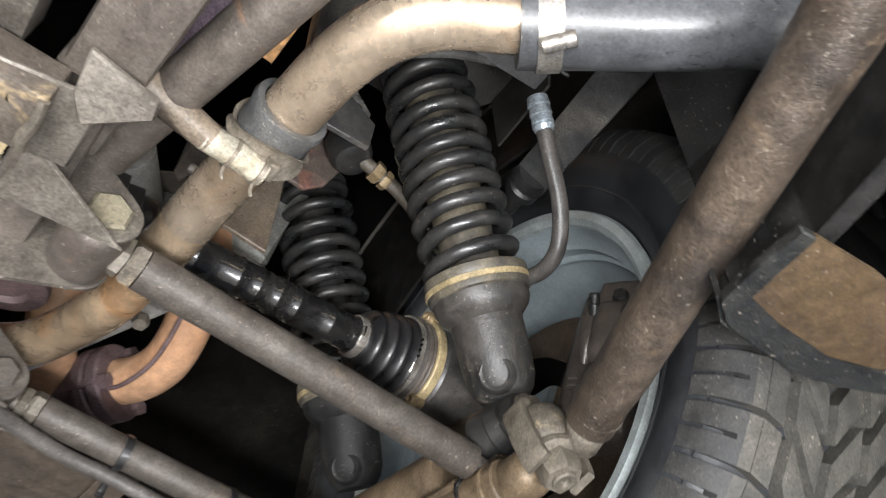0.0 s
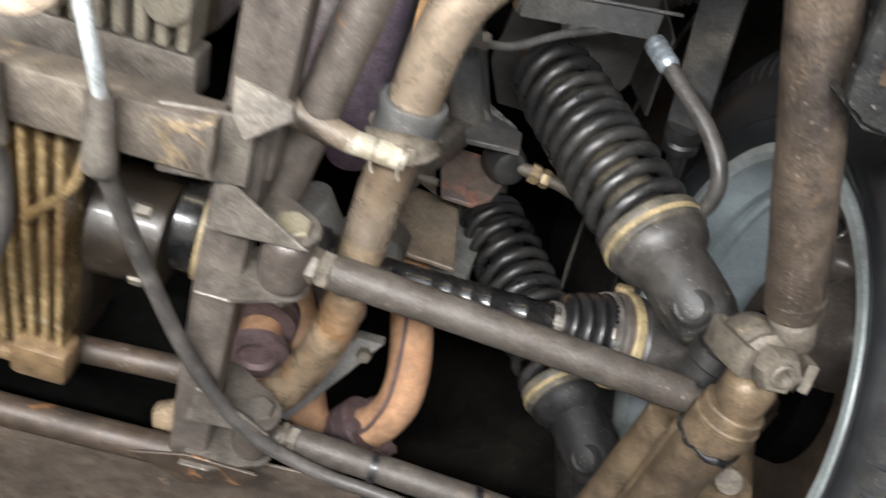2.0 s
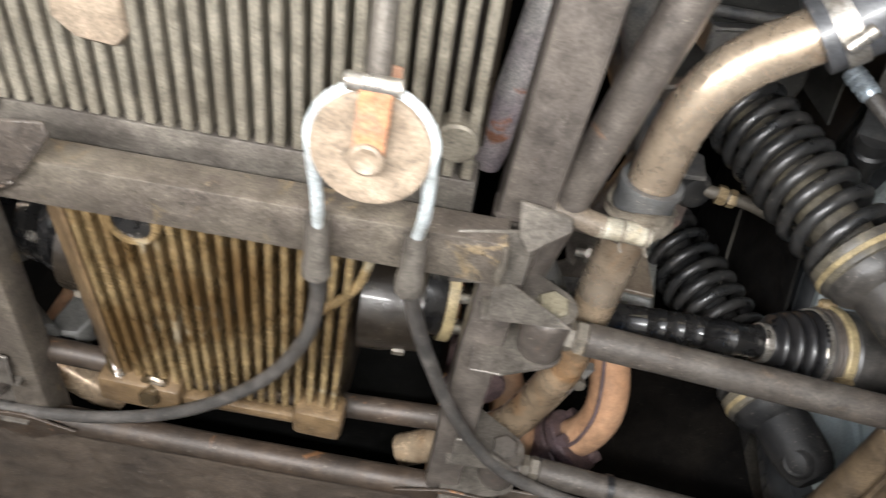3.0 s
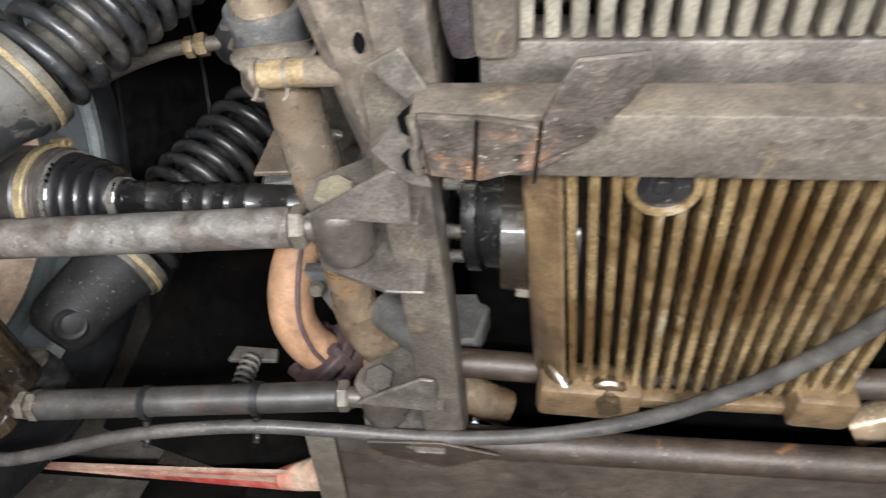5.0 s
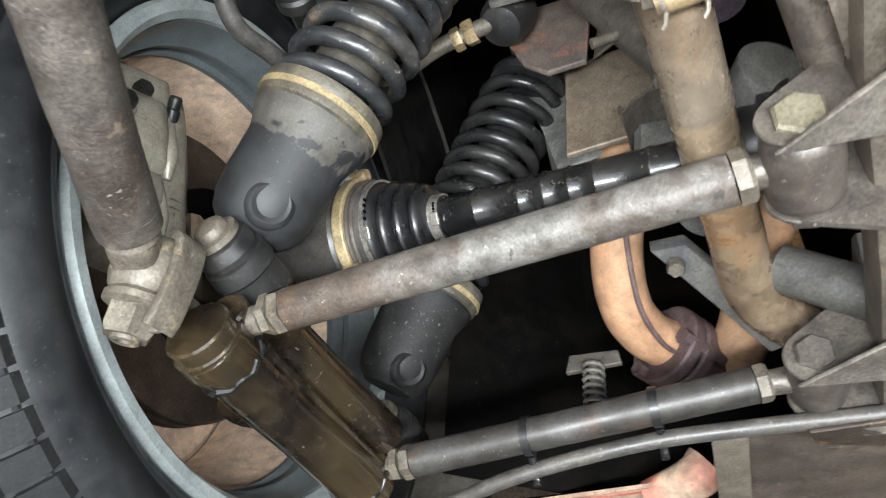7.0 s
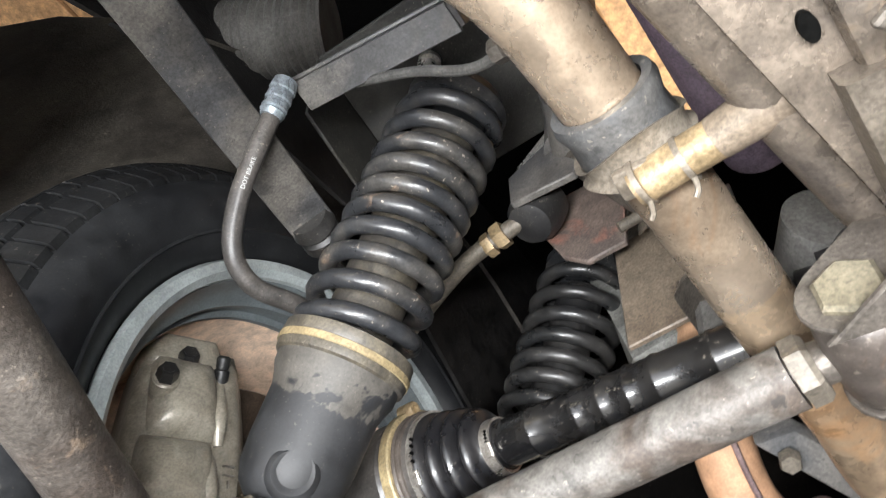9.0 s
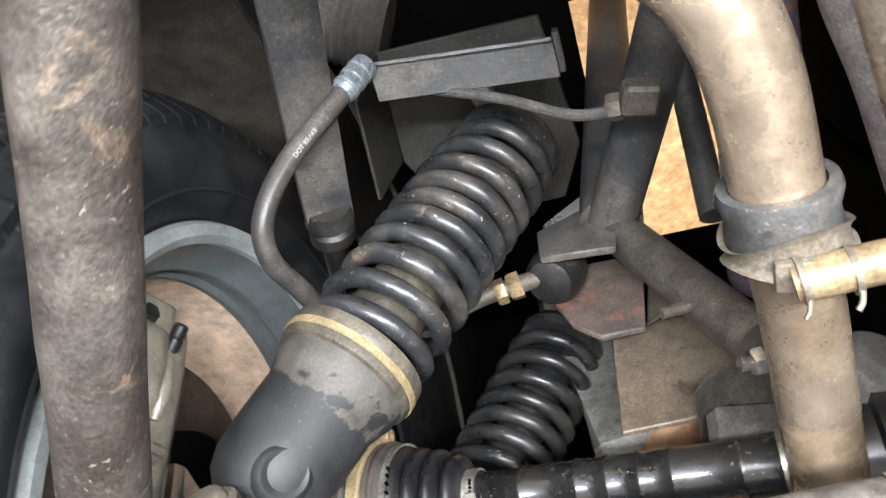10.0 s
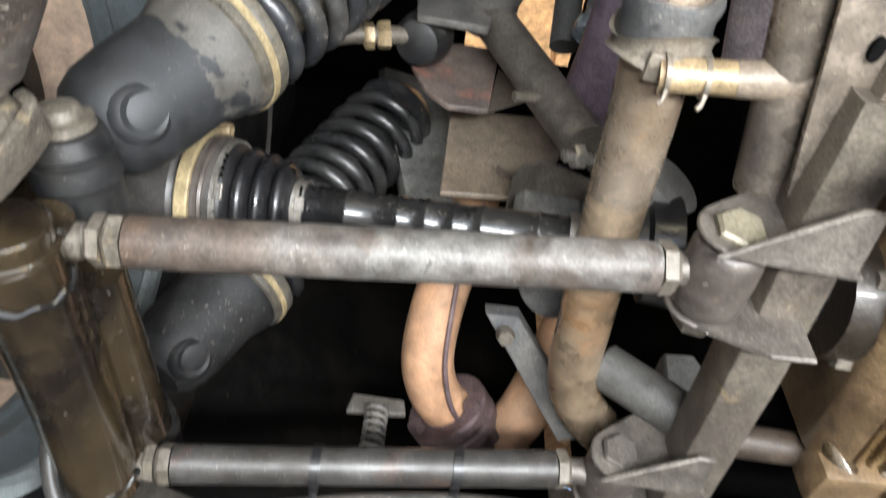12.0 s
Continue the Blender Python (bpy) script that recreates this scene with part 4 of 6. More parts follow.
    tube(bm, [a + (b - a) * (k / n_) for k in range(n_ + 1)], 0.0174, 28, 1, wobble=0.0009)
    part("tube", bm, M_ARM if s < 0 else M_ARMDARK, ra)
    bm = B()
    lathe(bm, a - (b - a).normalized() * 0.010, b - a, [(0, 0.012), (0.003, 0.0150), (0.006, 0.0135), (0.009, 0.0160), (0.014, 0.0165), (0.017, 0.0150), (0.022, 0.0176)], 28)
    part("collar", bm, M_NUT, ra, "worn steel collar")
    bm = B()
    d = (b - a).normalized()
    eye_axis = Vector((-0.20, 0.20, -0.96)).normalized() if s < 0 else Vector((0.06, -0.35, -1)).normalized()
    E = P(0.581, 0.296, 1.733) if s < 0 else P(0.557, 0.288, 1.719) - eye_axis * 0.020
    block(bm, axes_pose(a - d * 0.018, d, (s, 0, 0)), (0.030, 0.026, 0.026), 0.009, 3)
    lathe(bm, E, eye_axis, [(-0.020, 0.012), (-0.019, 0.0165), (-0.015, 0.0200), (-0.006, 0.0212), (0.004, 0.0208), (0.010, 0.0190), (0.0125, 0.0175), (0.0135, 0.012)], 36)
    part("fork_eye", bm, M_NUT, ra, "dusty grey fork eye")
    side_ = Vector((s * -1, 0, 0))
    side_ = (side_ - eye_axis * side_.dot(eye_axis)).normalized()
    deep = eye_axis.cross(side_)
    for e in (1,) if s < 0 else (-1, 1):
        bm = B()
        box_tube(bm, [E + side_ * e * 0.0150 - eye_axis * 0.0225, E + side_ * e * 0.0225 - eye_axis * 0.0185, E + side_ * e * 0.0250 - eye_axis * 0.008, E + side_ * e * 0.0250 + eye_axis * 0.010, E + side_ * e * 0.0235 + eye_axis * 0.024, E + side_ * e * 0.0205 + eye_axis * 0.032], 0.0030, 0.0100, hint=deep, ease=0.0014)
        part("fork_cheek", bm, M_NUT, ra)
    if s < 0:
        bm = B()
        slab(bm, [E + side_ * 0.006 + eye_axis * 0.014, E + side_ * 0.0225 + eye_axis * 0.026, E + side_ * 0.0205 + eye_axis * 0.033, E + side_ * 0.004 + eye_axis * 0.033], deep * (0.004 if deep.y > 0 else -0.004), 0.0008)
        part("fork_web", bm, M_BRACKET, ra)
    bm = B()
    lathe(bm, E + eye_axis * 0.0135, eye_axis, [(-0.004, 0.0160), (0, 0.0175), (0.0015, 0.0190), (0.0055, 0.0190), (0.0070, 0.0160), (0.0080, 0.0125)], 28)
    part("washer", bm, M_NUT, ra)
    bm = B()
    hexa(bm, E + eye_axis * 0.0205, eye_axis, 0.0150, 0.0165)
    lathe(bm, E + eye_axis * 0.0362, eye_axis, [(0, 0.0088), (0.003, 0.0082), (0.0038, 0.0066), (0.0030, 0.0040), (0.0008, 0.0026)], 18)
    part("bolt", bm, M_NUT, ra, "worn hex bolt")

    # water pipe, its clamp and hose
    px, pz = (0.010, -0.006) if s > 0 else (0.0, 0.002)

    def W(x, y, z):
        return P(x + px, y, z + pz)

    wp = thing("water_pipe", W(0.28, 0.3, 1.815), "oily tan steel water pipe bent outwards", "pipe", "water pipes")
    bm = B()
    line = glide([P(0.150, 0.62, 1.80), P(0.20, 0.585, 1.800), P(0.247, 0.545, 1.802), P(0.268, 0.505, 1.806), W(0.272, 0.45, 1.812), W(0.277, 0.38, 1.814), W(0.281, 0.30, 1.815), W(0.286, 0.235, 1.816),
                  W(0.290, 0.188, 1.818), W(0.299, 0.156, 1.819), W(0.317, 0.131, 1.820), W(0.345, 0.110, 1.820), W(0.378, 0.083, 1.821)], 5)
    cut_at = next(k for k, q in enumerate(line) if q.y < 0.352)
    tube(bm, line[cut_at:], 0.0178, 28, 1)
    part("pipe", bm, M_PIPE, wp)
    bm = B()
    tube(bm, line[:cut_at + 1], 0.0178, 28, 1)
    part("lower_pipe", bm, M_PIPERUST, wp, "rust-browned lower length of the pipe")
    hs = thing("water_hose", W(0.36, 0.12, 1.82), "thick black rubber hose with bright band clamps", "hose", "water hoses")
    bm = B()
    tube(bm, [W(0.347, 0.1095, 1.820), W(0.374, 0.087, 1.821), W(0.41, 0.057, 1.822), W(0.46, 0.012, 1.823), W(0.497, -0.021, 1.824)], 0.0250, 32, 5)
    part("hose", bm, M_HOSE, hs)
    dd = P(0.107, -0.098, 0.002)
    for x, y, z in ((0.359, 0.100, 1.8205), (0.455, 0.0165, 1.823)):
        bm = B()
        lathe(bm, W(x, y, z) - dd.normalized() * 0.006, dd, [(0, 0.024), (0, 0.0262), (0.0125, 0.0262), (0.0125, 0.024)], 36, close=True)
        rod(bm, W(x + 0.006, y - 0.012, z - 0.027), W(x - 0.004, y + 0.002, z - 0.028), 0.0045, 12)
        part("band_clamp", bm, M_CLIP, hs, "bright steel band clamp")
    bm = B()
    tube(bm, [W(0.48, -0.007, 1.824), W(0.52, -0.043, 1.826), W(0.58, -0.097, 1.83)], 0.0205, 24)
    part("far_pipe", bm, M_DARK, hs)
    pc = thing("pipe_clamp", W(0.285, 0.25, 1.8), "grey pipe clamp with a rubber sleeve on a frame stub", "pipe clamp", "pipe clamps")
    bm = B()
    lathe(bm, W(0.286, 0.230, 1.816), (s * -0.03, 1, 0), [(0, 0.0185), (0, 0.0228), (0.004, 0.0238), (0.012, 0.0218), (0.022, 0.0228), (0.026, 0.0208), (0.026, 0.0185)], 36, close=True)
    part("rubber_sleeve", bm, M_CLAMPRUB, pc, "grey rubber sleeve")
    bm = B()
    a_, u_, w_ = basis((s * -0.03, 1, -0.15))
    rows_ = []
    for h_, r_, wave in ((-0.005, 0.0258, 0.0036), (-0.003, 0.0244, 0.0030), (0.001, 0.0236, 0.002), (0.010, 0.0236, 0.0), (0.014, 0.0244, -0.002), (0.0165, 0.0262, -0.003),
                         (0.0150, 0.0246, -0.003), (0.010, 0.0222, 0.0), (0.001, 0.0222, 0.002), (-0.003, 0.0230, 0.0030), (-0.005, 0.0244, 0.0036)):
        rows_.append([bm.verts.new(W(0.2855, 0.244, 1.816) + a_ * (h_ * 0.62 + 0.008 + wave * math.cos(2 * t + 0.5)) + (u_ * math.cos(t) + w_ * math.sin(t)) * r_)
                      for t in [2 * math.pi * k / 40 for k in range(40)]])
    rings(bm, rows_, closed=True)
    block(bm, axes_pose(W(0.288, 0.257, 1.7895), (s, -0.05, 0.1), (0, 1, 0)), (0.017, 0.014, 0.005), 0.002, 2)
    part("band", bm, M_CLAMP, pc)
    bm = B()
    tube(bm, [W(0.290, 0.260, 1.789), W(0.268, 0.257, 1.787), W(0.252, 0.255, 1.785)], 0.0082, 20)
    part("brass_sleeve", bm, M_BRASS if s < 0 else M_PASTE, pc, "gold-coloured sleeve" if s < 0 else "pale crusted sleeve")
    for x in (0.268, 0.286):
        bm = B()
        lathe(bm, W(x, 0.258, 1.7875), (s, 0.1, 0.05), [(0, 0.0082), (0, 0.0096), (0.0025, 0.0096), (0.0025, 0.0082)], 20, close=True)
        tube(bm, [W(x + 0.001, 0.262, 1.7795), W(x + 0.002, 0.266, 1.7775), W(x + 0.004, 0.268, 1.7760)], 0.0012, 8)
        part("clip_tongue", bm, M_CLAMP, pc)
    bm = B()
    tube(bm, [W(0.256, 0.2555, 1.7855), P(0.222, 0.248, 1.782)], [0.0085, 0.0105], 20)
    part("stub", bm, M_MOUNT, pc)

    # handbrake cable tied along the far link
    cb = thing("brake_cable", P(0.1 if s > 0 else 0.0, 0.5, 1.74), "black sheathed handbrake cable tied to the far link", "cable", "handbrake cables")
    if s > 0:
        pts = [P(0.141, 0.262, 1.700), P(0.145, 0.30, 1.712), P(0.160, 0.36, 1.722), P(0.192, 0.44, 1.727), P(0.24, 0.505, 1.728), P(0.30, 0.535, 1.728), P(0.36, 0.543, 1.726)]
    else:
        pts = [P(-0.081, 0.262, 1.698), P(-0.080, 0.30, 1.708), P(-0.068, 0.36, 1.716), P(-0.03, 0.43, 1.722), P(0.04, 0.495, 1.724), P(0.12, 0.532, 1.725), P(0.20, 0.55, 1.728), P(0.28, 0.552, 1.730), P(0.36, 0.547, 1.726)]
    pts += [P(0.45, 0.550, 1.714), P(0.52, 0.562, 1.700), P(0.58, 0.575, 1.70), P(0.605, 0.55, 1.73), P(0.61, 0.50, 1.79)]
    bm = B()
    tube(bm, pts, 0.0058, 14, 8)
    part("sheath", bm, M_CABLE, cb)
    for x in (0.342, 0.432):
        z = 1.749 - (x - 0.28) * 0.1
        bm = B()
        lathe(bm, P(x, 0.531, z), (s, 0, 0), [(0, 0.0118), (0, 0.0140), (0.006, 0.0140), (0.006, 0.0118)], 24, close=True)
        tube(bm, [P(x + 0.003, 0.540, z - 0.011), P(x + 0.004, 0.554, z - 0.020), P(x + 0.004, 0.556, z - 0.026)], 0.003, 8)
        part("cable_tie", bm, M_CVBOOT, cb, "black cable tie")

    # brake hose and its bracket
    bh = thing("brake_hose", P(0.487, 0.187, 2.01), "black rubber brake hose with a crimped silver fitting", "hose", "brake hoses")
    bm = B()
    drop = Vector((-0.010, 0.016, -0.037)) if s > 0 else Vector((0, 0, 0))
    hp = [P(0.490, 0.190, 1.998), P(0.508, 0.200, 1.975), P(0.532, 0.215, 1.945), P(0.548, 0.235, 1.922), P(0.552, 0.26, 1.915), P(0.545, 0.29, 1.922), P(0.535, 0.33, 1.93)]
    hp = [q + drop for q in hp]
    tube(bm, hp, 0.0068, 18, 8)
    part("hose", bm, M_CABLE, bh)
    bm = B()
    lathe(bm, P(0.484, 0.186, 2.010) + drop, P(0.018, 0.010, -0.03), [(-0.004, 0.0085), (0.004, 0.0095), (0.005, 0.0085), (0.012, 0.0095), (0.013, 0.0085), (0.019, 0.0092), (0.02, 0.0078), (0.022, 0.0092), (0.026, 0.0075)], 22)
    part("fitting", bm, M_UNION, bh, "bluish silver crimped fitting")
    bm = B()
    tube(bm, [p + Vector((s * -0.0035, -0.0062, -0.0012)) for p in (hp[3] + (hp[2] - hp[3]) * 0.6, hp[3], hp[4] + (hp[3] - hp[4]) * 0.5)], 0.0016, 8)
    part("white_stripe", bm, M_WHITE, bh, "white printed stripe")
    if s < 0:
        cu = bpy.data.curves.new("hose_print", "FONT")
        cu.body, cu.size, cu.extrude = "DOT BRAKE", 0.0042, 0.0001
        tmp = new("hose_print_curve", cu)
        me = bpy.data.meshes.new_from_object(tmp)
        bpy.data.objects.remove(tmp)
        mid, along = hp[2] + (hp[1] - hp[2]) * 0.15, (hp[1] - hp[2]).normalized()
        face = Vector((0.45, -0.30, -0.84))
        face = (face - along * face.dot(along)).normalized()
        me.transform(axes_pose(mid + face * 0.0069 - face.cross(along) * 0.0022, along, face.cross(along)))
        bm = B()
        bm.from_mesh(me)
        part("hose_print", bm, M_WHITE, bh, "white printed words")
    br = thing("hose_bracket", P(0.43, 0.19, 2.02), "black folded steel channel bracket bolted to the frame", "bracket", "hose brackets")
    c0, c1 = P(0.497, 0.186, 2.016), P(0.362, 0.205, 2.02)
    dx = (c1 - c0)
    bm = B()
    slab(bm, [c0, c1, c1 + Vector((0, 0.012, 0.036)), c0 + Vector((0, 0.012, 0.036))], (0, -0.003, 0.001), 0.0006)
    part("web", bm, M_BLACK, br)
    bm = B()
    slab(bm, [c0 + dx * 0.12, c1, c1 + Vector((0, 0.022, -0.004)), c0 + dx * 0.12 + Vector((0, 0.022, -0.004))], (0, 0, -0.003), 0.0006)
    part("flange", bm, M_BLACK, br)
    bm = B()
    slab(bm, [c1 + Vector((0, -0.006, -0.004)), c1 + Vector((0, 0.02, -0.004)), c1 + Vector((0, 0.03, 0.042)), c1 + Vector((0, 0.002, 0.042))], (s * -0.004, 0, 0), 0.0006)
    part("end_plate", bm, M_BLACK, br)
    for k in (0.010, 0.03):
        bm = B()
        hexa(bm, c1 + Vector((s * 0.001, 0.004 + k * 0.3, k)), (s, -0.3, 0), 0.0055, 0.010)
        part("bracket_bolt", bm, M_BLACK, br)

    # upper link with its rubber joint
    ul = thing("upper_link", P(0.42, 0.37, 2.0), "upper link with a black rubber joint and brass nut", "suspension link", "upper links")
    bm = B()
    lathe(bm, P(0.398, 0.374, 2.020), (s * 0.3, -0.2, -1), [(-0.016, 0.016), (-0.012, 0.0205), (0, 0.0215), (0.012, 0.0205), (0.02, 0.0165), (0.022, 0.01)], 30)
    part("rubber_joint", bm, M_RUBBER, ul)
    bm = B()
    tube(bm, [P(0.40, 0.37, 2.012), P(0.425, 0.368, 2.004), P(0.47, 0.372, 1.995), P(0.56, 0.40, 1.975)], 0.0068, 14)
    part("rod", bm, M_NUT, ul)
    bm = B()
    hexa(bm, P(0.424, 0.368, 2.0045), (s, 0.06, -0.2), 0.0108, 0.010)
    hexa(bm, P(0.436, 0.369, 2.002), (s, 0.06, -0.2), 0.0098, 0.008, 0.6)
    part("brass_nut", bm, M_BRASS, ul, "brassy lock nut")

    # exhaust header
    eh = thing("exhaust_header", P(0.33, 0.62, 1.87), "tan heat-rusted exhaust header bends with a bolted flange", "exhaust pipe", "exhaust headers")
    bm = B()
    tube(bm, [P(0.325, 0.50, 2.06), P(0.343, 0.523, 1.98), P(0.361, 0.556, 1.912), P(0.365, 0.592, 1.882), P(0.356, 0.625, 1.872), P(0.338, 0.652, 1.870)], 0.0225, 28, 6)
    part("front_bend", bm, M_HEADER, eh)
    bm = B()
    tube(bm, [P(0.344, 0.505, 1.955), P(0.350, 0.541, 1.8965), P(0.351, 0.580, 1.8645), P(0.342, 0.616, 1.8525), P(0.332, 0.638, 1.8520)], 0.0022, 8, 6)
    part("seam", bm, M_FLANGE, eh, "dark weld seam")
    bm = B()
    tube(bm, [P(0.20, 0.54, 2.0), P(0.235, 0.585, 1.94), P(0.268, 0.64, 1.88), P(0.29, 0.69, 1.865)], 0.0232, 28, 6)
    part("rear_bend", bm, M_HEADER, eh)
    bm = B()
    fa = P(-0.020, 0.030, -0.004)
    c = P(0.343, 0.645, 1.870)
    lathe(bm, c, fa, [(0, 0.022), (0, 0.036), (0.002, 0.038), (0.011, 0.038), (0.013, 0.036), (0.013, 0.022)], 30)
    lathe(bm, c + fa.normalized() * 0.016, fa, [(0, 0.022), (0, 0.036), (0.002, 0.038), (0.011, 0.038), (0.013, 0.036), (0.05, 0.026)], 30)
    part("flange", bm, M_FLANGE, eh, "purple-brown bolted flange")
    for k in range(3):
        _, u_, w_ = basis(fa)
        q = c - fa.normalized() * 0.008 + (u_ * math.cos(2.1 * k + 0.4) + w_ * math.sin(2.1 * k + 0.4)) * 0.031
        bm = B()
        hexa(bm, q, fa, 0.0075, 0.05)
        part("flange_bolt", bm, M_FLANGE, eh)
    ep = thing("exhaust_pipe", P(0.25, 0.42, 2.0), "purple heat-stained exhaust pipe behind the water pipe", "exhaust pipe", "exhaust pipes")
    bm = B()
    tube(bm, [P(0.245, 0.10, 2.05), P(0.240, 0.25, 2.04), P(0.240, 0.36, 2.05), P(0.24, 0.45, 2.08)], 0.029, 28, 5)
    part("pipe", bm, M_PURPLE, ep)
    bm = B()
    lathe(bm, P(0.2425, 0.205, 2.043), P(-0.002, 0.1, -0.004), [(0, 0.0295), (0.002, 0.031), (0.012, 0.030), (0.02, 0.0315), (0.03, 0.0295)], 30)
    part("rust_band", bm, M_RUSTSTRAP, ep, "flaking orange rust band")
    ep2 = thing("tail_pipe", P(0.2, 0.2, 1.88), "pale grey rust-stained pipe beside the frame rail", "exhaust pipe", "tail pipes")
    bm = B()
    tube(bm, [P(0.183, 0.335, 1.94), P(0.185, 0.32, 1.94), P(0.196, 0.25, 1.94), P(0.206, 0.203, 1.94), P(0.212, 0.16, 1.94)], [0.0130, 0.0145, 0.0190, 0.0225, 0.0235], 24, 5)
    part("pipe", bm, M_TAIL, ep2)
    bm = B()
    tube(bm, [P(0.214, 0.14, 1.94), P(0.218, 0.10, 1.94), P(0.225, -0.10, 1.945)], 0.026, 24, 4)
    part("sleeve", bm, M_TUBGREY, ep2)
    bm = B()
    lathe(bm, P(0.213, 0.150, 1.94), P(0.003, -0.02, 0), [(0, 0.0235), (0.001, 0.027), (0.006, 0.0275), (0.008, 0.0235)], 30)
    part("joint_ring", bm, M_RUST, ep2, "rusty joint ring")

    # frame of this side
    fr = thing("chassis_frame", P(0.2, 0.35, 1.75), "dusty grey welded tube frame of the car with link brackets", "car frame", "chassis frame sides")
    n_ = 16
    dx1, dx2 = (0.006, 0.012) if s > 0 else (0.0, 0.0)
    bm = B()
    a, b = P(0.220 + dx2, -0.28, 1.776), P(0.193 + dx2, 0.285, 1.772)
    box_tube(bm, [a + (b - a) * (k / n_) for k in range(n_ + 1)], 0.0160 if s < 0 else 0.0185, 0.0185, ease=0.005, steps=1)
    part("rear_rail", bm, M_RAIL if s < 0 else M_RAILGREY, fr, "blotchy tan frame rail" if s < 0 else "grey-brown rust-streaked frame rail")
    bm = B()
    a, b = P(0.330 + dx1, -0.22, 1.794), P(0.219 + dx1, 0.312, 1.788)
    tube(bm, [a + (b - a) * (k / n_) for k in range(n_ + 1)], 0.0145, 22, 1, wobble=0.0006)
    part("upper_rail", bm, M_RAIL if s < 0 else M_RAILGREY, fr, "blotchy tan frame rail" if s < 0 else "grey-brown rust-streaked frame rail")
    if s < 0:
        # web plate between the rails; two dark oval discs stand for shaded holes
        bm = B()
        slab(bm, [P(0.192, 0.30, 1.7615), P(0.220, 0.30, 1.7640), P(0.258, 0.12, 1.7660), P(0.279, 0.02, 1.7660), P(0.206, 0.02, 1.7615)], (0, 0, 0.003), 0.0005)
        part("web_plate", bm, M_RAIL, fr)
        for hx, hy, hu, hv in ((0.2185, 0.222, 0.0028, 0.0054), (0.2258, 0.174, 0.0052, 0.0090)):
            bm = B()
            c = P(hx, hy, 1.7606)
            ring = [c + Vector((hu * math.cos(q), hv * math.sin(q), 0)) for q in [2 * math.pi * k / 20 for k in range(20)]]
            slab(bm, ring, (0, 0, 0.004), 0)
            part("web_hole_disc", bm, M_DARK, fr, "dark oval disc standing for a shaded hole")
    bm = B()
    box_tube(bm, [P(0.203, 0.240, 1.765), P(0.203, 0.30, 1.762), P(0.199, 0.37, 1.757), P(0.196, 0.46, 1.752), P(0.193, 0.59, 1.745)], 0.0158, 0.0158, ease=0.004)
    part("front_rail", bm, M_FRAME if s < 0 else M_RAILGREY, fr)
    # gussets at the cross member
    bm = B()
    if s > 0:
        slab(bm, [P(0.200, 0.206, 1.732), P(0.234, 0.212, 1.732), P(0.236, 0.221, 1.730), P(0.211, 0.240, 1.724), P(0.203, 0.226, 1.724)], (0, 0, -0.004), 0.001)
    else:
        slab(bm, [P(0.210, 0.217, 1.737), P(0.192, 0.206, 1.735), P(0.174, 0.240, 1.733), P(0.184, 0.242, 1.733)], (0, 0, -0.004), 0.001)
    part("gusset", bm, M_BRACKET, fr, "pale dusty gusset")
    bm = B()
    if s > 0:
        slab(bm, [P(0.165, 0.226, 1.718), P(0.215, 0.226, 1.73), P(0.215, 0.275, 1.73), P(0.165, 0.272, 1.718)], (0, 0, -0.003), 0.001)
    else:
        slab(bm, [P(0.212, 0.257, 1.724), P(0.194, 0.236, 1.722), P(0.181, 0.278, 1.720), P(0.193, 0.276, 1.720)], (0, 0, -0.003), 0.001)
    part("end_plate", bm, M_BRACKET, fr)
    for k in (0.236, 0.258):
        bm = B()
        hexa(bm, P(0.186, k, 1.720), (s * 0.25, -0.1, -1), 0.0072, 0.008)
        part("end_bolt", bm, M_DARK, fr)
    # clevis plates of the two link joints
    for y in (0.337, 0.531):
        for e, t in ((-0.0245, -0.003), (0.0215, 0.003)):
            bm = B()
            arc = [P(0.243 + 0.019 * math.cos(a), y + e, 1.748 + 0.019 * math.sin(a)) for a in [radians(70 - 160 * k / 8) for k in range(9)]]
            if e < 0:
                slab(bm, [P(0.190, y + e, 1.792), P(0.215, y + e, 1.790)] + arc + [P(0.192, y + e, 1.724)], (0, t, 0), 0.0008)
            else:
                slab(bm, [P(0.192, y + e, 1.778), P(0.222, y + e, 1.776)] + arc + [P(0.215, y + e, 1.716), P(0.192, y + e, 1.716)], (0, t, 0), 0.0008)
            part("bracket_plate", bm, M_BRACKET, fr)
        bm = B()
        slab(bm, [P(0.258, y - 0.026, 1.7275), P(0.196, y - 0.026, 1.7235), P(0.196, y - 0.060, 1.728), P(0.206, y - 0.060, 1.729)], (0, 0, 0.003), 0.0008)
        part("bracket_flange", bm, M_BRACKET, fr)

    # black upper frame tubes
    J = P(0.352, 0.355, 2.038)
    uf = thing("tube_frame", J, "black painted tube frame joint above the drive shaft", "car frame", "black frame sides")
    for q, r, nm in ((P(0.276, 0.305, 2.754), 0.0240, "upright_tube"), (P(0.262, 0.125, 1.985), 0.0178, "diagonal_tube"), (P(0.285, 0.370, 1.893), 0.016, "lower_tube")):
        bm = B()
        tube(bm, [J, J + (q - J) * 0.5, q], r, 22, 3)
        part(nm, bm, M_BRACKET if nm == "lower_tube" else M_BLACK, uf)
    bm = B()
    slab(bm, [P(0.407, 0.352, 2.037), P(0.364, 0.352, 2.063), P(0.345, 0.352, 2.035), P(0.352, 0.352, 1.992), P(0.405, 0.352, 1.998)], (0, -0.006, 0), 0.001)
    part("joint_plate", bm, M_BLACK, uf)
    bm = B()
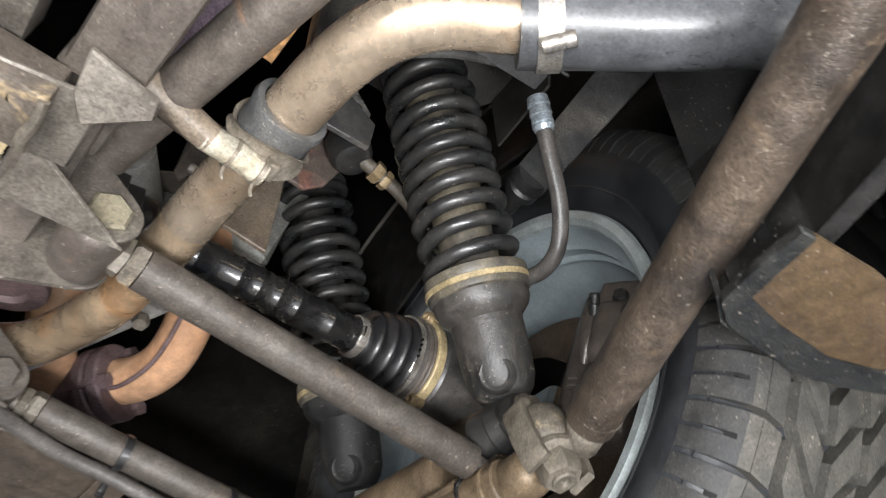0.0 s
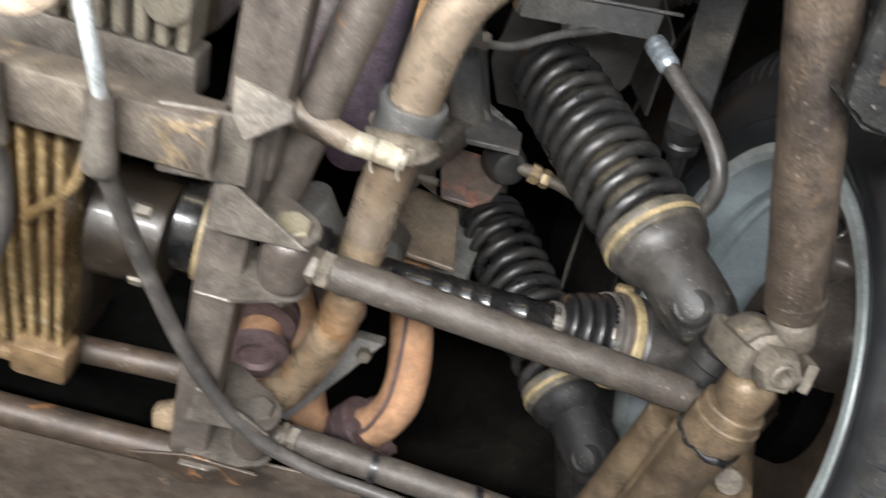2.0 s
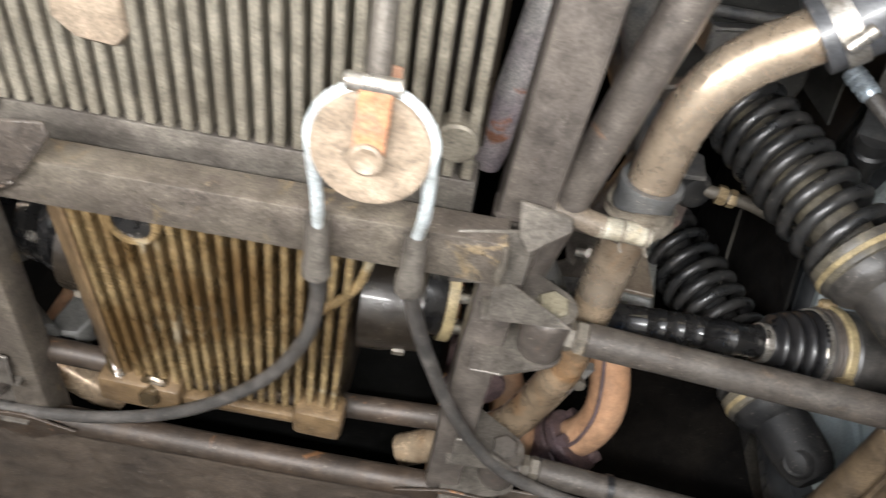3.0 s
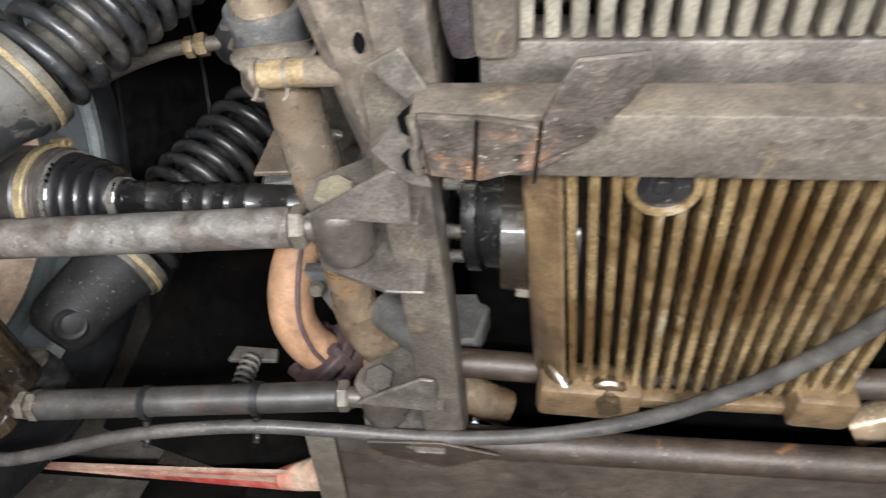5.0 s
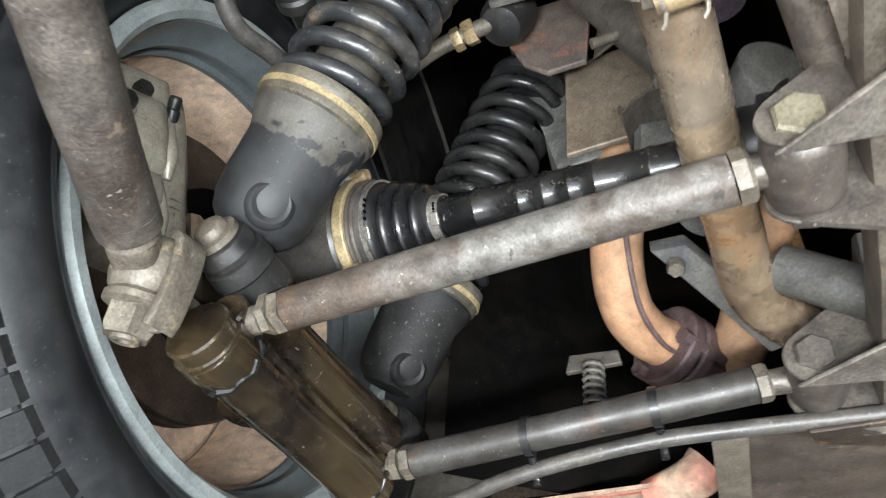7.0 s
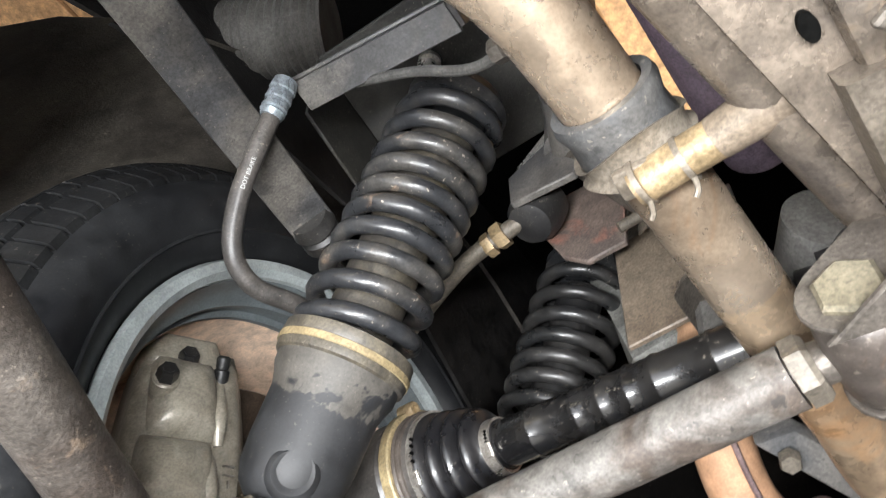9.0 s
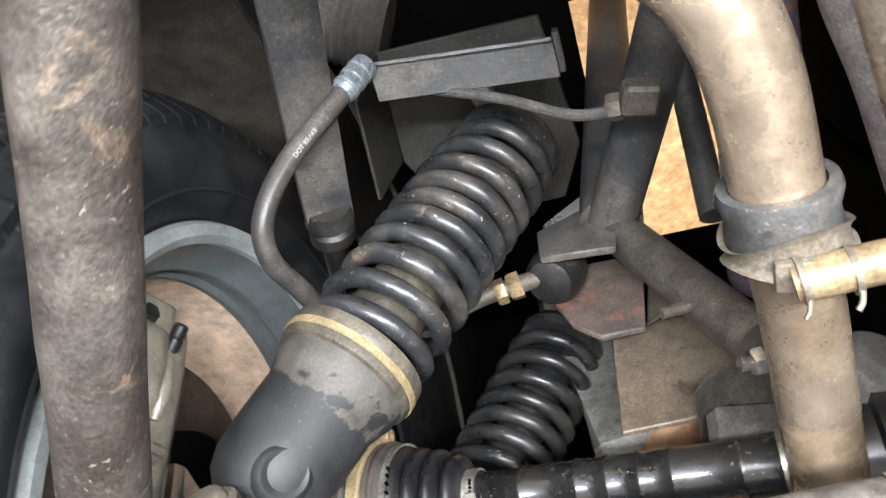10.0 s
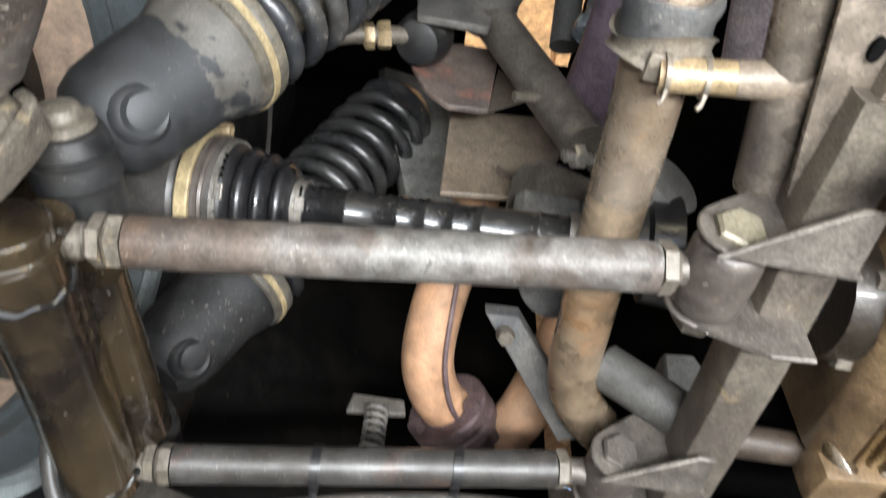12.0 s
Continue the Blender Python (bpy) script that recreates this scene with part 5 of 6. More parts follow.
    slab(bm, [P(0.403, 0.352, 2.058), P(0.363, 0.352, 2.103), P(0.362, 0.352, 2.066), P(0.400, 0.352, 2.038)], (0, 0.008, 0), 0.001)
    part("bright_shim", bm, M_ALU, uf, "bright alloy shim plate")
    bm = B()
    slab(bm, [P(0.370, 0.440, 2.026), P(0.272, 0.440, 2.034), P(0.278, 0.440, 1.980), P(0.296, 0.440, 1.944), P(0.322, 0.440, 1.917), P(0.374, 0.440, 1.913)], (0, 0.005, 0), 0.001)
    part("engine_mount_plate", bm, M_MOUNT, uf, "brown-stained steel mount plate")
    bm = B()
    slab(bm, [P(0.410, 0.397, 2.062), P(0.334, 0.397, 2.060), P(0.3443, 0.397, 1.964), P(0.375, 0.397, 1.963), P(0.393, 0.397, 1.982), P(0.406, 0.397, 2.017)], (0, 0.005, 0), 0.001)
    part("rusty_bracket", bm, M_REDRUST, uf, "red-brown rusted bracket")
    bm = B()
    slab(bm, [P(0.331, 0.420, 2.070), P(0.298, 0.420, 2.031), P(0.342, 0.420, 1.998)], (0, 0.003, 0), 0.0008)
    part("pale_bracket", bm, M_CLAMP, uf, "pale grey alloy bracket")
    bm = B()
    slab(bm, [P(0.280, 0.380, 1.944), P(0.268, 0.380, 1.938), P(0.270, 0.380, 1.880), P(0.276, 0.380, 1.872), P(0.292, 0.380, 1.905)], (0, 0.003, 0), 0.0006)
    part("slotted_tab", bm, M_BRACKET, uf)
    # thin dark plate stands for the shaded slot
    bm = B()
    slab(bm, [P(0.277, 0.3785, 1.931), P(0.2745, 0.3785, 1.930), P(0.2805, 0.3785, 1.911), P(0.283, 0.3785, 1.912)], (0, 0.001, 0), 0)
    part("tab_slot_plate", bm, M_DARK, uf, "dark plate standing for a shaded slot in the tab")
    bm = B()
    rod(bm, P(0.334, 0.358, 1.922), P(0.310, 0.362, 1.930), 0.0038, 12)
    part("stud", bm, M_NUT, uf, "small worn stud")
    bm = B()
    rod(bm, P(0.300, 0.372, 1.8805), P(0.278, 0.377, 1.887), 0.0042, 12)
    hexa(bm, P(0.287, 0.374, 1.884), (s * 1, -0.1, -0.28), 0.0085, 0.007)
    part("mount_bolt", bm, M_CLIP, uf, "bright mount bolt")
    bm = B()
    tube(bm, [P(0.445, 0.215, 2.02), P(0.40, 0.225, 1.995), P(0.36, 0.235, 1.962), P(0.33, 0.233, 1.945)], 0.0035, 10, 6)
    part("brake_line", bm, M_TUBGREY, uf)
    bm = B()
    block(bm, axes_pose(P(0.322, 0.226, 1.993 - 0.055), (s * 0.3, 1, 0.2), (1, 0, 0)), (0.018, 0.02, 0.014), 0.002, 1)
    hexa(bm, P(0.332, 0.23, 1.943), (s, 0, 0.2), 0.008, 0.008)
    part("line_clip", bm, M_BRACKET, uf)

    # turret that carries the near shock absorber's upper end
    tu = thing("shock_turret", P(0.43, 0.28, 2.13), "dark grimy shock turret plate with a bright stud", "car frame", "shock turrets")
    bm = B()
    slab(bm, [P(0.505, 0.205, 2.135), P(0.372, 0.215, 2.150), P(0.362, 0.330, 2.150), P(0.385, 0.375, 2.145), P(0.480, 0.370, 2.135), P(0.512, 0.300, 2.130)], (0, 0, 0.006), 0.001)
    part("plate", bm, M_TURRET, tu)
    bm = B()
    tube(bm, [P(0.515, 0.222, 2.128), P(0.450, 0.232, 2.134), P(0.372, 0.236, 2.142)], 0.0065, 14)
    part("edge_roll", bm, M_BLACK, tu)
    bm = B()
    lathe(bm, P(0.4295, 0.262, 2.134), (0, 0.1, -1), [(-0.002, 0.010), (0.004, 0.010), (0.005, 0.0065), (0.016, 0.0065), (0.017, 0.005)], 18)
    part("stud", bm, M_ALU, tu, "bright stud end")
    bm = B()
    slab(bm, [P(0.505, 0.205, 2.135), P(0.512, 0.300, 2.130), P(0.520, 0.300, 2.060), P(0.514, 0.222, 2.070)], (s * 0.003, 0, 0), 0.0006)
    part("side_flange", bm, M_TURRET, tu)

    # engine side parts
    em = thing("engine_mount", P(0.30, 0.45, 1.90), "grimy round engine mount with a folded steel cap", "engine mount", "engine mounts")
    bm = B()
    slab(bm, [P(0.320, 0.418, 1.906), P(0.270, 0.418, 1.900), P(0.274, 0.418, 1.868), P(0.325, 0.418, 1.864)], (0, 0.045, 0), 0.006)
    part("rubber_block", bm, M_TUBGREY, em)
    bm = B()
    arc = [P(0.326, 0.405, 1.896), P(0.319, 0.405, 1.908), P(0.306, 0.405, 1.9165), P(0.288, 0.405, 1.9125), P(0.262, 0.405, 1.894)]
    slab(bm, arc + [q + Vector((0, 0, 0.004)) for q in arc[::-1]], (0, 0.06, 0), 0.0008)
    part("cap", bm, M_BRACKET, em)
    bm = B()
    tube(bm, [P(0.232, 0.37, 1.862), P(0.262, 0.43, 1.87), P(0.285, 0.50, 1.88)], 0.022, 24, 4)
    solo("coolant_tube", bm, M_TUBGREY, P(0.25, 0.42, 1.86), "grey grimy coolant tube beside the engine", "pipe", "coolant tubes")
    bm = B()
    slab(bm, [P(0.445, 0.505, 2.204), P(0.365, 0.505, 2.180), P(0.350, 0.505, 2.06), P(0.345, 0.505, 1.975), P(0.401, 0.505, 1.965), P(0.408, 0.505, 2.03), P(0.430, 0.505, 2.12)], (0, 0.03, 0), 0.006)
    solo("engine_casting", bm, M_CASTGREY, P(0.38, 0.51, 2.05), "grey-green cast engine bracket behind the shock absorber", "engine part", "engine castings")
    if s < 0:
        ef = thing("gearbox_casting", P(0.20, 0.50, 1.83), "grey alloy casting with a round spigot beside the sump", "engine part")
        bm = B()
        slab(bm, [P(0.1981, 0.5050, 1.8392), P(0.1591, 0.5050, 1.8413), P(0.1711, 0.5050, 1.7901), P(0.2046, 0.5050, 1.7861)], (0, 0.03, 0), 0.003)
        part("foot_block", bm, M_CASTDARK, ef)
        bm = B()
        rod(bm, P(0.250, 0.4950, 1.8130), P(0.192, 0.4950, 1.7700), 0.0165, 24)
        part("spigot", bm, M_CASTDARK, ef)
    if s < 0:
        RS0, RS1 = P(0.402, 0.62, 1.845), P(0.403, 0.62, 1.803)
        rs = thing("return_spring", RS0, "small grimy return spring on a bent bracket", "spring")
        bm = B()
        pts = [RS0 + (RS1 - RS0) * (k / 60) + Vector((math.cos(k * 0.62), math.sin(k * 0.62), 0)) * 0.0085 for k in range(61)]
        tube(bm, pts, 0.0019, 8, 1)
        part("coil", bm, M_BLACK, rs)
        bm = B()
        slab(bm, [RS0 + Vector((-0.026, 0.004, -0.004)), RS0 + Vector((0.024, 0.004, -0.002)), RS0 + Vector((0.022, 0.004, 0.012)), RS0 + Vector((-0.022, 0.004, 0.014))], (0, 0.006, 0), 0.001)
        part("bracket", bm, M_LINER2, rs)
        bm = B()
        rod(bm, RS0, RS1, 0.0042, 12)
        part("rod", bm, M_NUT, rs)
    st = thing("engine_strut", P(0.3, 0.6, 1.80), "thin grey steel strut running to the far bracket", "strut", "engine struts")
    bm = B()
    slab(bm, [P(0.304, 0.505, 1.858), P(0.330, 0.505, 1.858), P(0.262, 0.580, 1.802), P(0.240, 0.570, 1.802)], (0, 0.002, 0.012), 0.001)
    part("bar", bm, M_BLACK, st)
    bm = B()
    hexa(bm, P(0.314, 0.512, 1.846), (0, -0.4, -1), 0.007, 0.009)
    part("strut_bolt", bm, M_NUT, st)
    bm = B()
    lathe(bm, P(0.2545, 0.397, 2.1045), (s * -0.42, -0.63, 0.9), [(0, 0.010), (0, 0.015), (0.014, 0.015), (0.016, 0.012), (0.03, 0.012), (0.032, 0.014), (0.05, 0.014), (0.052, 0.011), (0.12, 0.011), (0.13, 0.014), (0.15, 0.014)], 16)
    solo("hose_union", bm, M_UNION, P(0.2545, 0.397, 2.1045), "silver threaded hose union under the bodywork", "pipe fitting", "hose unions")

    bm = B()
    tube(bm, [P(0.257, 0.450, 2.185), P(0.250, 0.372, 2.30), P(0.248, 0.274, 2.40)], 0.0145, 20)
    solo("riser_pipe", bm, M_TUBGREY, P(0.241, 0.38, 2.30), "dull grey riser pipe beside the engine", "pipe", "riser pipes")

    # wheel housing; its inner sheets are near-black to stand for deep shade
    wl = thing("wheel_housing", P(0.6, 0.75, 2.2), "stone-chipped and shade-black sheet wheel housing panels", "car body panel", "wheel housings")
    bm = B()
    seg = 22
    outl = [HUB + OUT * -0.06 + Vector((0, math.cos(radians(-20 + 200 * k / seg)), math.sin(radians(-20 + 200 * k / seg)))) * 0.395 for k in range(seg + 1)]
    for p, q in zip(outl, outl[1:]):
        vs = [bm.verts.new(v) for v in (p, q, q + OUT * 0.46, p + OUT * 0.46)]
        bm.faces.new(vs)
    bmesh.ops.solidify(bm, geom=bm.faces[:], thickness=0.004)
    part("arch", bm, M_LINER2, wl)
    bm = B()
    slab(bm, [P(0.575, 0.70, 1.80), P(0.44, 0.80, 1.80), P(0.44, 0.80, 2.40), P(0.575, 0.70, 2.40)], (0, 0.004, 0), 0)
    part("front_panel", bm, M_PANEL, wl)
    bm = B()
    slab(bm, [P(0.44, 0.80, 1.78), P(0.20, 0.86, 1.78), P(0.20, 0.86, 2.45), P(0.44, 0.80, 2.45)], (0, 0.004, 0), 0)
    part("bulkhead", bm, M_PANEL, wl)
    # sheets added to close the view upwards, their opening fitted to the camera
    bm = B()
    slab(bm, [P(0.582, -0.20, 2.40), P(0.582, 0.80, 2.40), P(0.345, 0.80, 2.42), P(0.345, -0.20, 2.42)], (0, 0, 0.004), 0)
    part("roof_gap_sheet", bm, M_DARK, wl)
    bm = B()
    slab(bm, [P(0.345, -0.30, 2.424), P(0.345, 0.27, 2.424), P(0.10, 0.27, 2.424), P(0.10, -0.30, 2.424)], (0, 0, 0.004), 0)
    part("rear_gap_sheet", bm, M_DARK, wl)
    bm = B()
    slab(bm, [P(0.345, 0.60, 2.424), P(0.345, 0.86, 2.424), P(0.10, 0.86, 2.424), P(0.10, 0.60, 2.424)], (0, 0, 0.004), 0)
    part("front_gap_sheet", bm, M_DARK, wl)
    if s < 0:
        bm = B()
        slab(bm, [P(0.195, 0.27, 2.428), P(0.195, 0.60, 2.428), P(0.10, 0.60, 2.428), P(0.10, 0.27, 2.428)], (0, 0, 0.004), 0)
        part("side_gap_sheet", bm, M_DARK, wl)
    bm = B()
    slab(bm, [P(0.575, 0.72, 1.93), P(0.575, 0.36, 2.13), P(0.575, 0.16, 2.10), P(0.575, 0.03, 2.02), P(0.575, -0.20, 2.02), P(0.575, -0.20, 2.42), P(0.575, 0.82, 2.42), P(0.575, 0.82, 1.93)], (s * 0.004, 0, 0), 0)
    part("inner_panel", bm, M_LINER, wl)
    BR0, BR1 = P(0.461, 0.0, 1.926), P(0.546, 0.284, 2.010)
    bm = B()
    box_tube(bm, [BR0, BR0 + (BR1 - BR0) * 0.5, BR1], 0.0175, 0.0045, hint=(s * -0.5, -0.06, -0.86), ease=0.002)
    part("brace_strut", bm, M_BLACK, wl, "dusty black flat brace strut")
    bm = B()
    lathe(bm, BR1 - (BR1 - BR0).normalized() * 0.012, BR1 - BR0, [(0, 0.016), (0.012, 0.0185), (0.016, 0.013), (0.020, 0.017), (0.03, 0.017), (0.034, 0.010), (0.07, 0.009)], 20)
    part("brace_end", bm, M_RUBBER, wl)
    bm = B()
    prof = []
    for k in range(34):
        prof += [(k * 0.008, 0.036), (k * 0.008 + 0.004, 0.039)]
    lathe(bm, P(0.74, 0.075, 2.20), P(-0.23, 0.125, 0.0), prof, 30)
    part("ribbed_duct", bm, M_CASTDARK, wl, "black ribbed air duct")


for s in (-1, 1):
    side(s)


# ---- middle of the car: cross member, finned sumps, pulley ----
def middle():
    cm = thing("cross_member", (0, 0.245, 1.722), "grey-brown square tube cross member under the gearbox", "car frame")
    bm = B()
    block(bm, pose(0.005, 0.2455, 1.724), (0.385, 0.036, 0.026), 0.0018, 2)
    part("beam", bm, M_FRAME, cm)
    for x in (-0.186, 0.196):
        bm = B()
        tube(bm, [(x, 0.229, 1.7115), (x + 0.001, 0.240, 1.7100), (x - 0.001, 0.252, 1.7100), (x, 0.262, 1.7115)], 0.0028, 10, 5, wobble=0.0012)
        part("weld_bead", bm, M_NUT, cm)
    sp = thing("strap_bracket", (-0.13, 0.25, 1.715), "scabby rust-flaked strap wrapped round the cross member", "strap")
    bm = B()
    slab(bm, [(-0.184, 0.224, 1.7095), (-0.150, 0.226, 1.7085), (-0.125, 0.229, 1.7085), (-0.112, 0.244, 1.7085), (-0.128, 0.252, 1.7085), (-0.155, 0.262, 1.7085), (-0.180, 0.260, 1.7095)], (0, 0, -0.0045), 0.0015)
    part("lower_leaf", bm, M_STRAP, sp, "rust-flaked lower leaf")
    bm = B()
    slab(bm, [(-0.129, 0.227, 1.7065), (-0.115, 0.197, 1.709), (-0.084, 0.195, 1.712), (-0.082, 0.204, 1.711), (-0.090, 0.216, 1.708), (-0.108, 0.238, 1.7065), (-0.130, 0.251, 1.7065)], (0, -0.001, -0.0035), 0.0012)
    part("upper_leaf", bm, M_STRAP, sp)
    for x in (-0.157, -0.129):
        bm = B()
        block(bm, pose(x, 0.243, 1.7035, 0, 0, 4), (0.0016, 0.036, 0.002), 0.0005, 1)
        part("fold_line", bm, M_DARK, sp)

    # front finned sump
    fs = thing("finned_sump", (-0.01, 0.4, 1.76), "oily brown cast alloy sump with long cooling fins", "engine sump")
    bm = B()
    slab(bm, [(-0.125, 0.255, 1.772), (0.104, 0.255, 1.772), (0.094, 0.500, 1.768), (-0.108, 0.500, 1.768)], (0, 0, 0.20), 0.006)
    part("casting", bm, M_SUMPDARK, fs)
    n = 18
    for k in range(n):
        f = k / (n - 1)
        xa, xb = -0.112 + 0.208 * f, -0.098 + 0.184 * f
        bm = B()
        w0 = 0.0029
        slab(bm, [(xa - w0, 0.262, 1.744 + random.uniform(-.001, .001)), (xa + w0, 0.262, 1.744), (xb + w0, 0.492, 1.742), (xb - w0, 0.492, 1.742 + random.uniform(-.001, .001))], (0, 0, 0.03), 0.0012)
        part("fin", bm, M_SUMP, fs)
    bm = B()
    lathe(bm, (-0.062, 0.296, 1.757), (0, -0.1, -1), [(0, 0.012), (0, 0.0205), (0.016, 0.0205), (0.018, 0.0190), (0.018, 0.0150), (0.006, 0.0145), (0.005, 0.008), (0.010, 0.007), (0.010, 0.002)], 36)
    part("filler_boss", bm, M_SUMP, fs)
    # dark disc laid over the fins for the shaded inside of the hole
    bm = B()
    lathe(bm, (-0.062, 0.2945, 1.7430), (0, -0.1, -1), [(0, 0.002), (0.0005, 0.0158), (0.0015, 0.0155), (0.0010, 0.0060), (0.0030, 0.0050), (0.0030, 0.001)], 30)
    part("filler_hole_disc", bm, M_SHAFT, fs, "dark disc standing for the shaded filler hole")
    for x, y, wd in ((-0.086, 0.500, 0.074), (0.074, 0.498, 0.044)):
        bm = B()
        block(bm, pose(x, y, 1.746, 0, 0, 3), (wd, 0.034, 0.030), 0.006, 2)
        part("corner_foot", bm, M_FOOT, fs, "tan oily corner foot")
    bm = B()
    block(bm, pose(-0.008, 0.507, 1.747), (0.20, 0.012, 0.014), 0.004, 2)
    part("front_lip", bm, M_FOOT, fs)
    bm = B()
    lathe(bm, (-0.073, 0.494, 1.742), (0, -0.25, -1), [(0, 0.0155), (0.006, 0.0155), (0.008, 0.013)], 24)
    hexa(bm, Vector((-0.073, 0.4925, 1.734)), (0, -0.25, -1), 0.0095, 0.010)
    part("drain_plug", bm, M_WETBOSS, fs, "wet brassy drain plug")
    bm = B()
    slab(bm, [(-0.140, 0.262, 1.758), (-0.1165, 0.262, 1.742), (-0.103, 0.49, 1.740), (-0.126, 0.49, 1.756)], (0, 0, 0.09), 0.003)
    part("left_wall", bm, M_FOOT, fs, "brown oily side wall")
    bm = B()
    tube(bm, [(-0.121, 0.462, 1.760), (-0.113, 0.478, 1.752), (-0.104, 0.490, 1.742)], [0.004, 0.007, 0.010], 14)
    part("wet_boss", bm, M_WETBOSS, fs, "wet oily boss")
    bm = B()
    tube(bm, [(0.108, 0.30, 1.752), (0.098, 0.33, 1.748), (0.07, 0.36, 1.742)], 0.004, 10)
    part("cast_web", bm, M_SUMP, fs)

    # rear finned sump
    rs = thing("finned_gearbox", (0.0, 0.05, 1.77), "grey-brown alloy gearbox case with close cooling fins", "gearbox")
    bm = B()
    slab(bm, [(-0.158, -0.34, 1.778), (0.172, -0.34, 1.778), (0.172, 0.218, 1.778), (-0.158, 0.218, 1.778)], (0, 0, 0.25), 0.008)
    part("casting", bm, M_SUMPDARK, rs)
    bm = B()
    block(bm, pose(0.007, 0.2300, 1.7640), (0.33, 0.030, 0.026), 0.002, 2)
    part("front_lip", bm, M_BRACKET, rs)
    n = 27
    for k in range(n):
        x = -0.148 + 0.312 * k / (n - 1)
        bm = B()
        w0 = 0.0036
        slab(bm, [(x - w0, -0.33, 1.752), (x + w0, -0.33, 1.752), (x + w0, 0.213, 1.749), (x - w0, 0.213, 1.749)], (0, 0, 0.03), 0.0012)
        part("fin", bm, M_GEARBOX, rs)
    bm = B()
    block(bm, pose(-0.150, 0.0, 1.755), (0.022, 0.44, 0.03), 0.006, 2)
    part("side_flange", bm, M_FRAME, rs)
    bm = B()
    slab(bm, [(-0.085, 0.128, 1.7455), (-0.062, 0.118, 1.7455), (-0.045, 0.128, 1.7455), (-0.042, 0.15, 1.7455), (-0.05, 0.160, 1.7455), (-0.075, 0.158, 1.7455), (-0.088, 0.146, 1.7455)], (0, 0, 0.008), 0.002)
    part("cast_pad", bm, M_CREAM, rs, "cream cast pad")
    bm = B()
    rod(bm, (0.155, 0.185, 1.745), (0.155, 0.185, 1.765), 0.014, 20)
    part("side_boss", bm, M_GEARBOX, rs)

    # handbrake pulley
    pu = thing("cable_pulley", (0.111, 0.15, 1.68), "cream cable pulley with a bent wire and a rusty clevis", "pulley")
    c, ax = Vector((0.115, 0.143, 1.672)), Vector((0.0, -0.12, -1)).normalized()
    bm = B()
    lathe(bm, c - ax * 0.006, ax, [(0, 0.010), (0, 0.0300), (0.002, 0.0310), (0.004, 0.0290), (0.008, 0.0290), (0.010, 0.0310), (0.012, 0.0302), (0.0128, 0.0270), (0.0122, 0.0240), (0.0126, 0.006)], 56)
    part("wheel", bm, M_CREAM, pu)
    _, u_, w_ = basis(ax)
    up = Vector((0, -1, 0)) - ax * ax.dot(Vector((0, -1, 0)))
    up.normalize()
    rt = up.cross(ax).normalized()
    if rt.x < 0:
        rt = -rt
    bm = B()
    arc = [c + (rt * math.cos(radians(a)) + up * math.sin(radians(a))) * 0.0310 for a in range(-10, 191, 20)]
    line = [Vector((0.1405, 0.232, 1.704)), Vector((0.1455, 0.19, 1.684))] + arc + [Vector((0.0845, 0.19, 1.684)), Vector((0.0815, 0.232, 1.700))]
    tube(bm, line, 0.0038, 14, 5)
    part("cable_wire", bm, M_WIRE, pu, "pale galvanised bent wire")
    for x in (0.081, 0.141):
        bm = B()
        lathe(bm, (x, 0.222, 1.701), (0, 1, -0.05), [(0, 0.005), (0, 0.0075), (0.03, 0.0082), (0.036, 0.0095), (0.046, 0.0095), (0.05, 0.006)], 20)
        part("ferrule", bm, M_BRACKET, pu, "grey cable ferrule")
    for e in (-1, 1):
        bm = B()
        slab(bm, [c + up * -0.004 + rt * -0.008 + ax * 0.011 * e, c + up * -0.004 + rt * 0.008 + ax * 0.011 * e, c + up * 0.038 + rt * 0.010 + ax * 0.011 * e, c + up * 0.038 + rt * -0.006 + ax * 0.011 * e], ax * 0.003 * e, 0.0008)
        part("clevis_cheek", bm, M_RUST, pu, "orange rusted clevis cheek")
    bm = B()
    lathe(bm, c + ax * 0.012, ax, [(0, 0.0085), (0.004, 0.0085), (0.005, 0.007), (0.003, 0.003)], 20)
    part("pin", bm, M_CREAM, pu)
    bm = B()
    tube(bm, [c + up * 0.030, c + up * 0.12 + Vector((0, 0, 0.01)), c + up * 0.3 + Vector((0, 0, 0.03))], 0.0062, 14)
    part("pull_rod", bm, M_BRACKET, pu, "dull grey-brown pull rod")
    bm = B()
    lathe(bm, c + up * 0.037 - rt * 0.014 + ax * 0.010, rt, [(0, 0.002), (0.001, 0.0045), (0.027, 0.0045), (0.028, 0.002)], 14)
    part("clevis_pin", bm, M_CLIP, pu, "bright clevis pin")

    # bar and plate ahead of the sump
    bm = B()
    tube(bm, [(-0.215, 0.570, 1.738), (0.0, 0.574, 1.739), (0.215, 0.572, 1.738)], 0.0135, 20, 6, wobble=0.0006)
    ft = thing("front_cross_tube", (0, 0.557, 1.738), "dusty brown cross tube ahead of the sump", "car frame")
    part("tube", bm, M_FRONTTUBE, ft)
    for e in (-1, 1):
        bm = B()
        slab(bm, [(e * 0.150, 0.560, 1.7235), (e * 0.196, 0.546, 1.7235), (e * 0.255, 0.550, 1.7235), (e * 0.250, 0.568, 1.7235), (e * 0.196, 0.586, 1.7235)], (0, 0, -0.003), 0.0008)
        part("end_gusset", bm, M_FRONTTUBE, ft, "rust-spotted end gusset")
    bm = B()
    tube(bm, [(-0.195, 0.50, 1.766), (0.0, 0.512, 1.768), (0.195, 0.50, 1.766)], 0.0115, 18, 6)
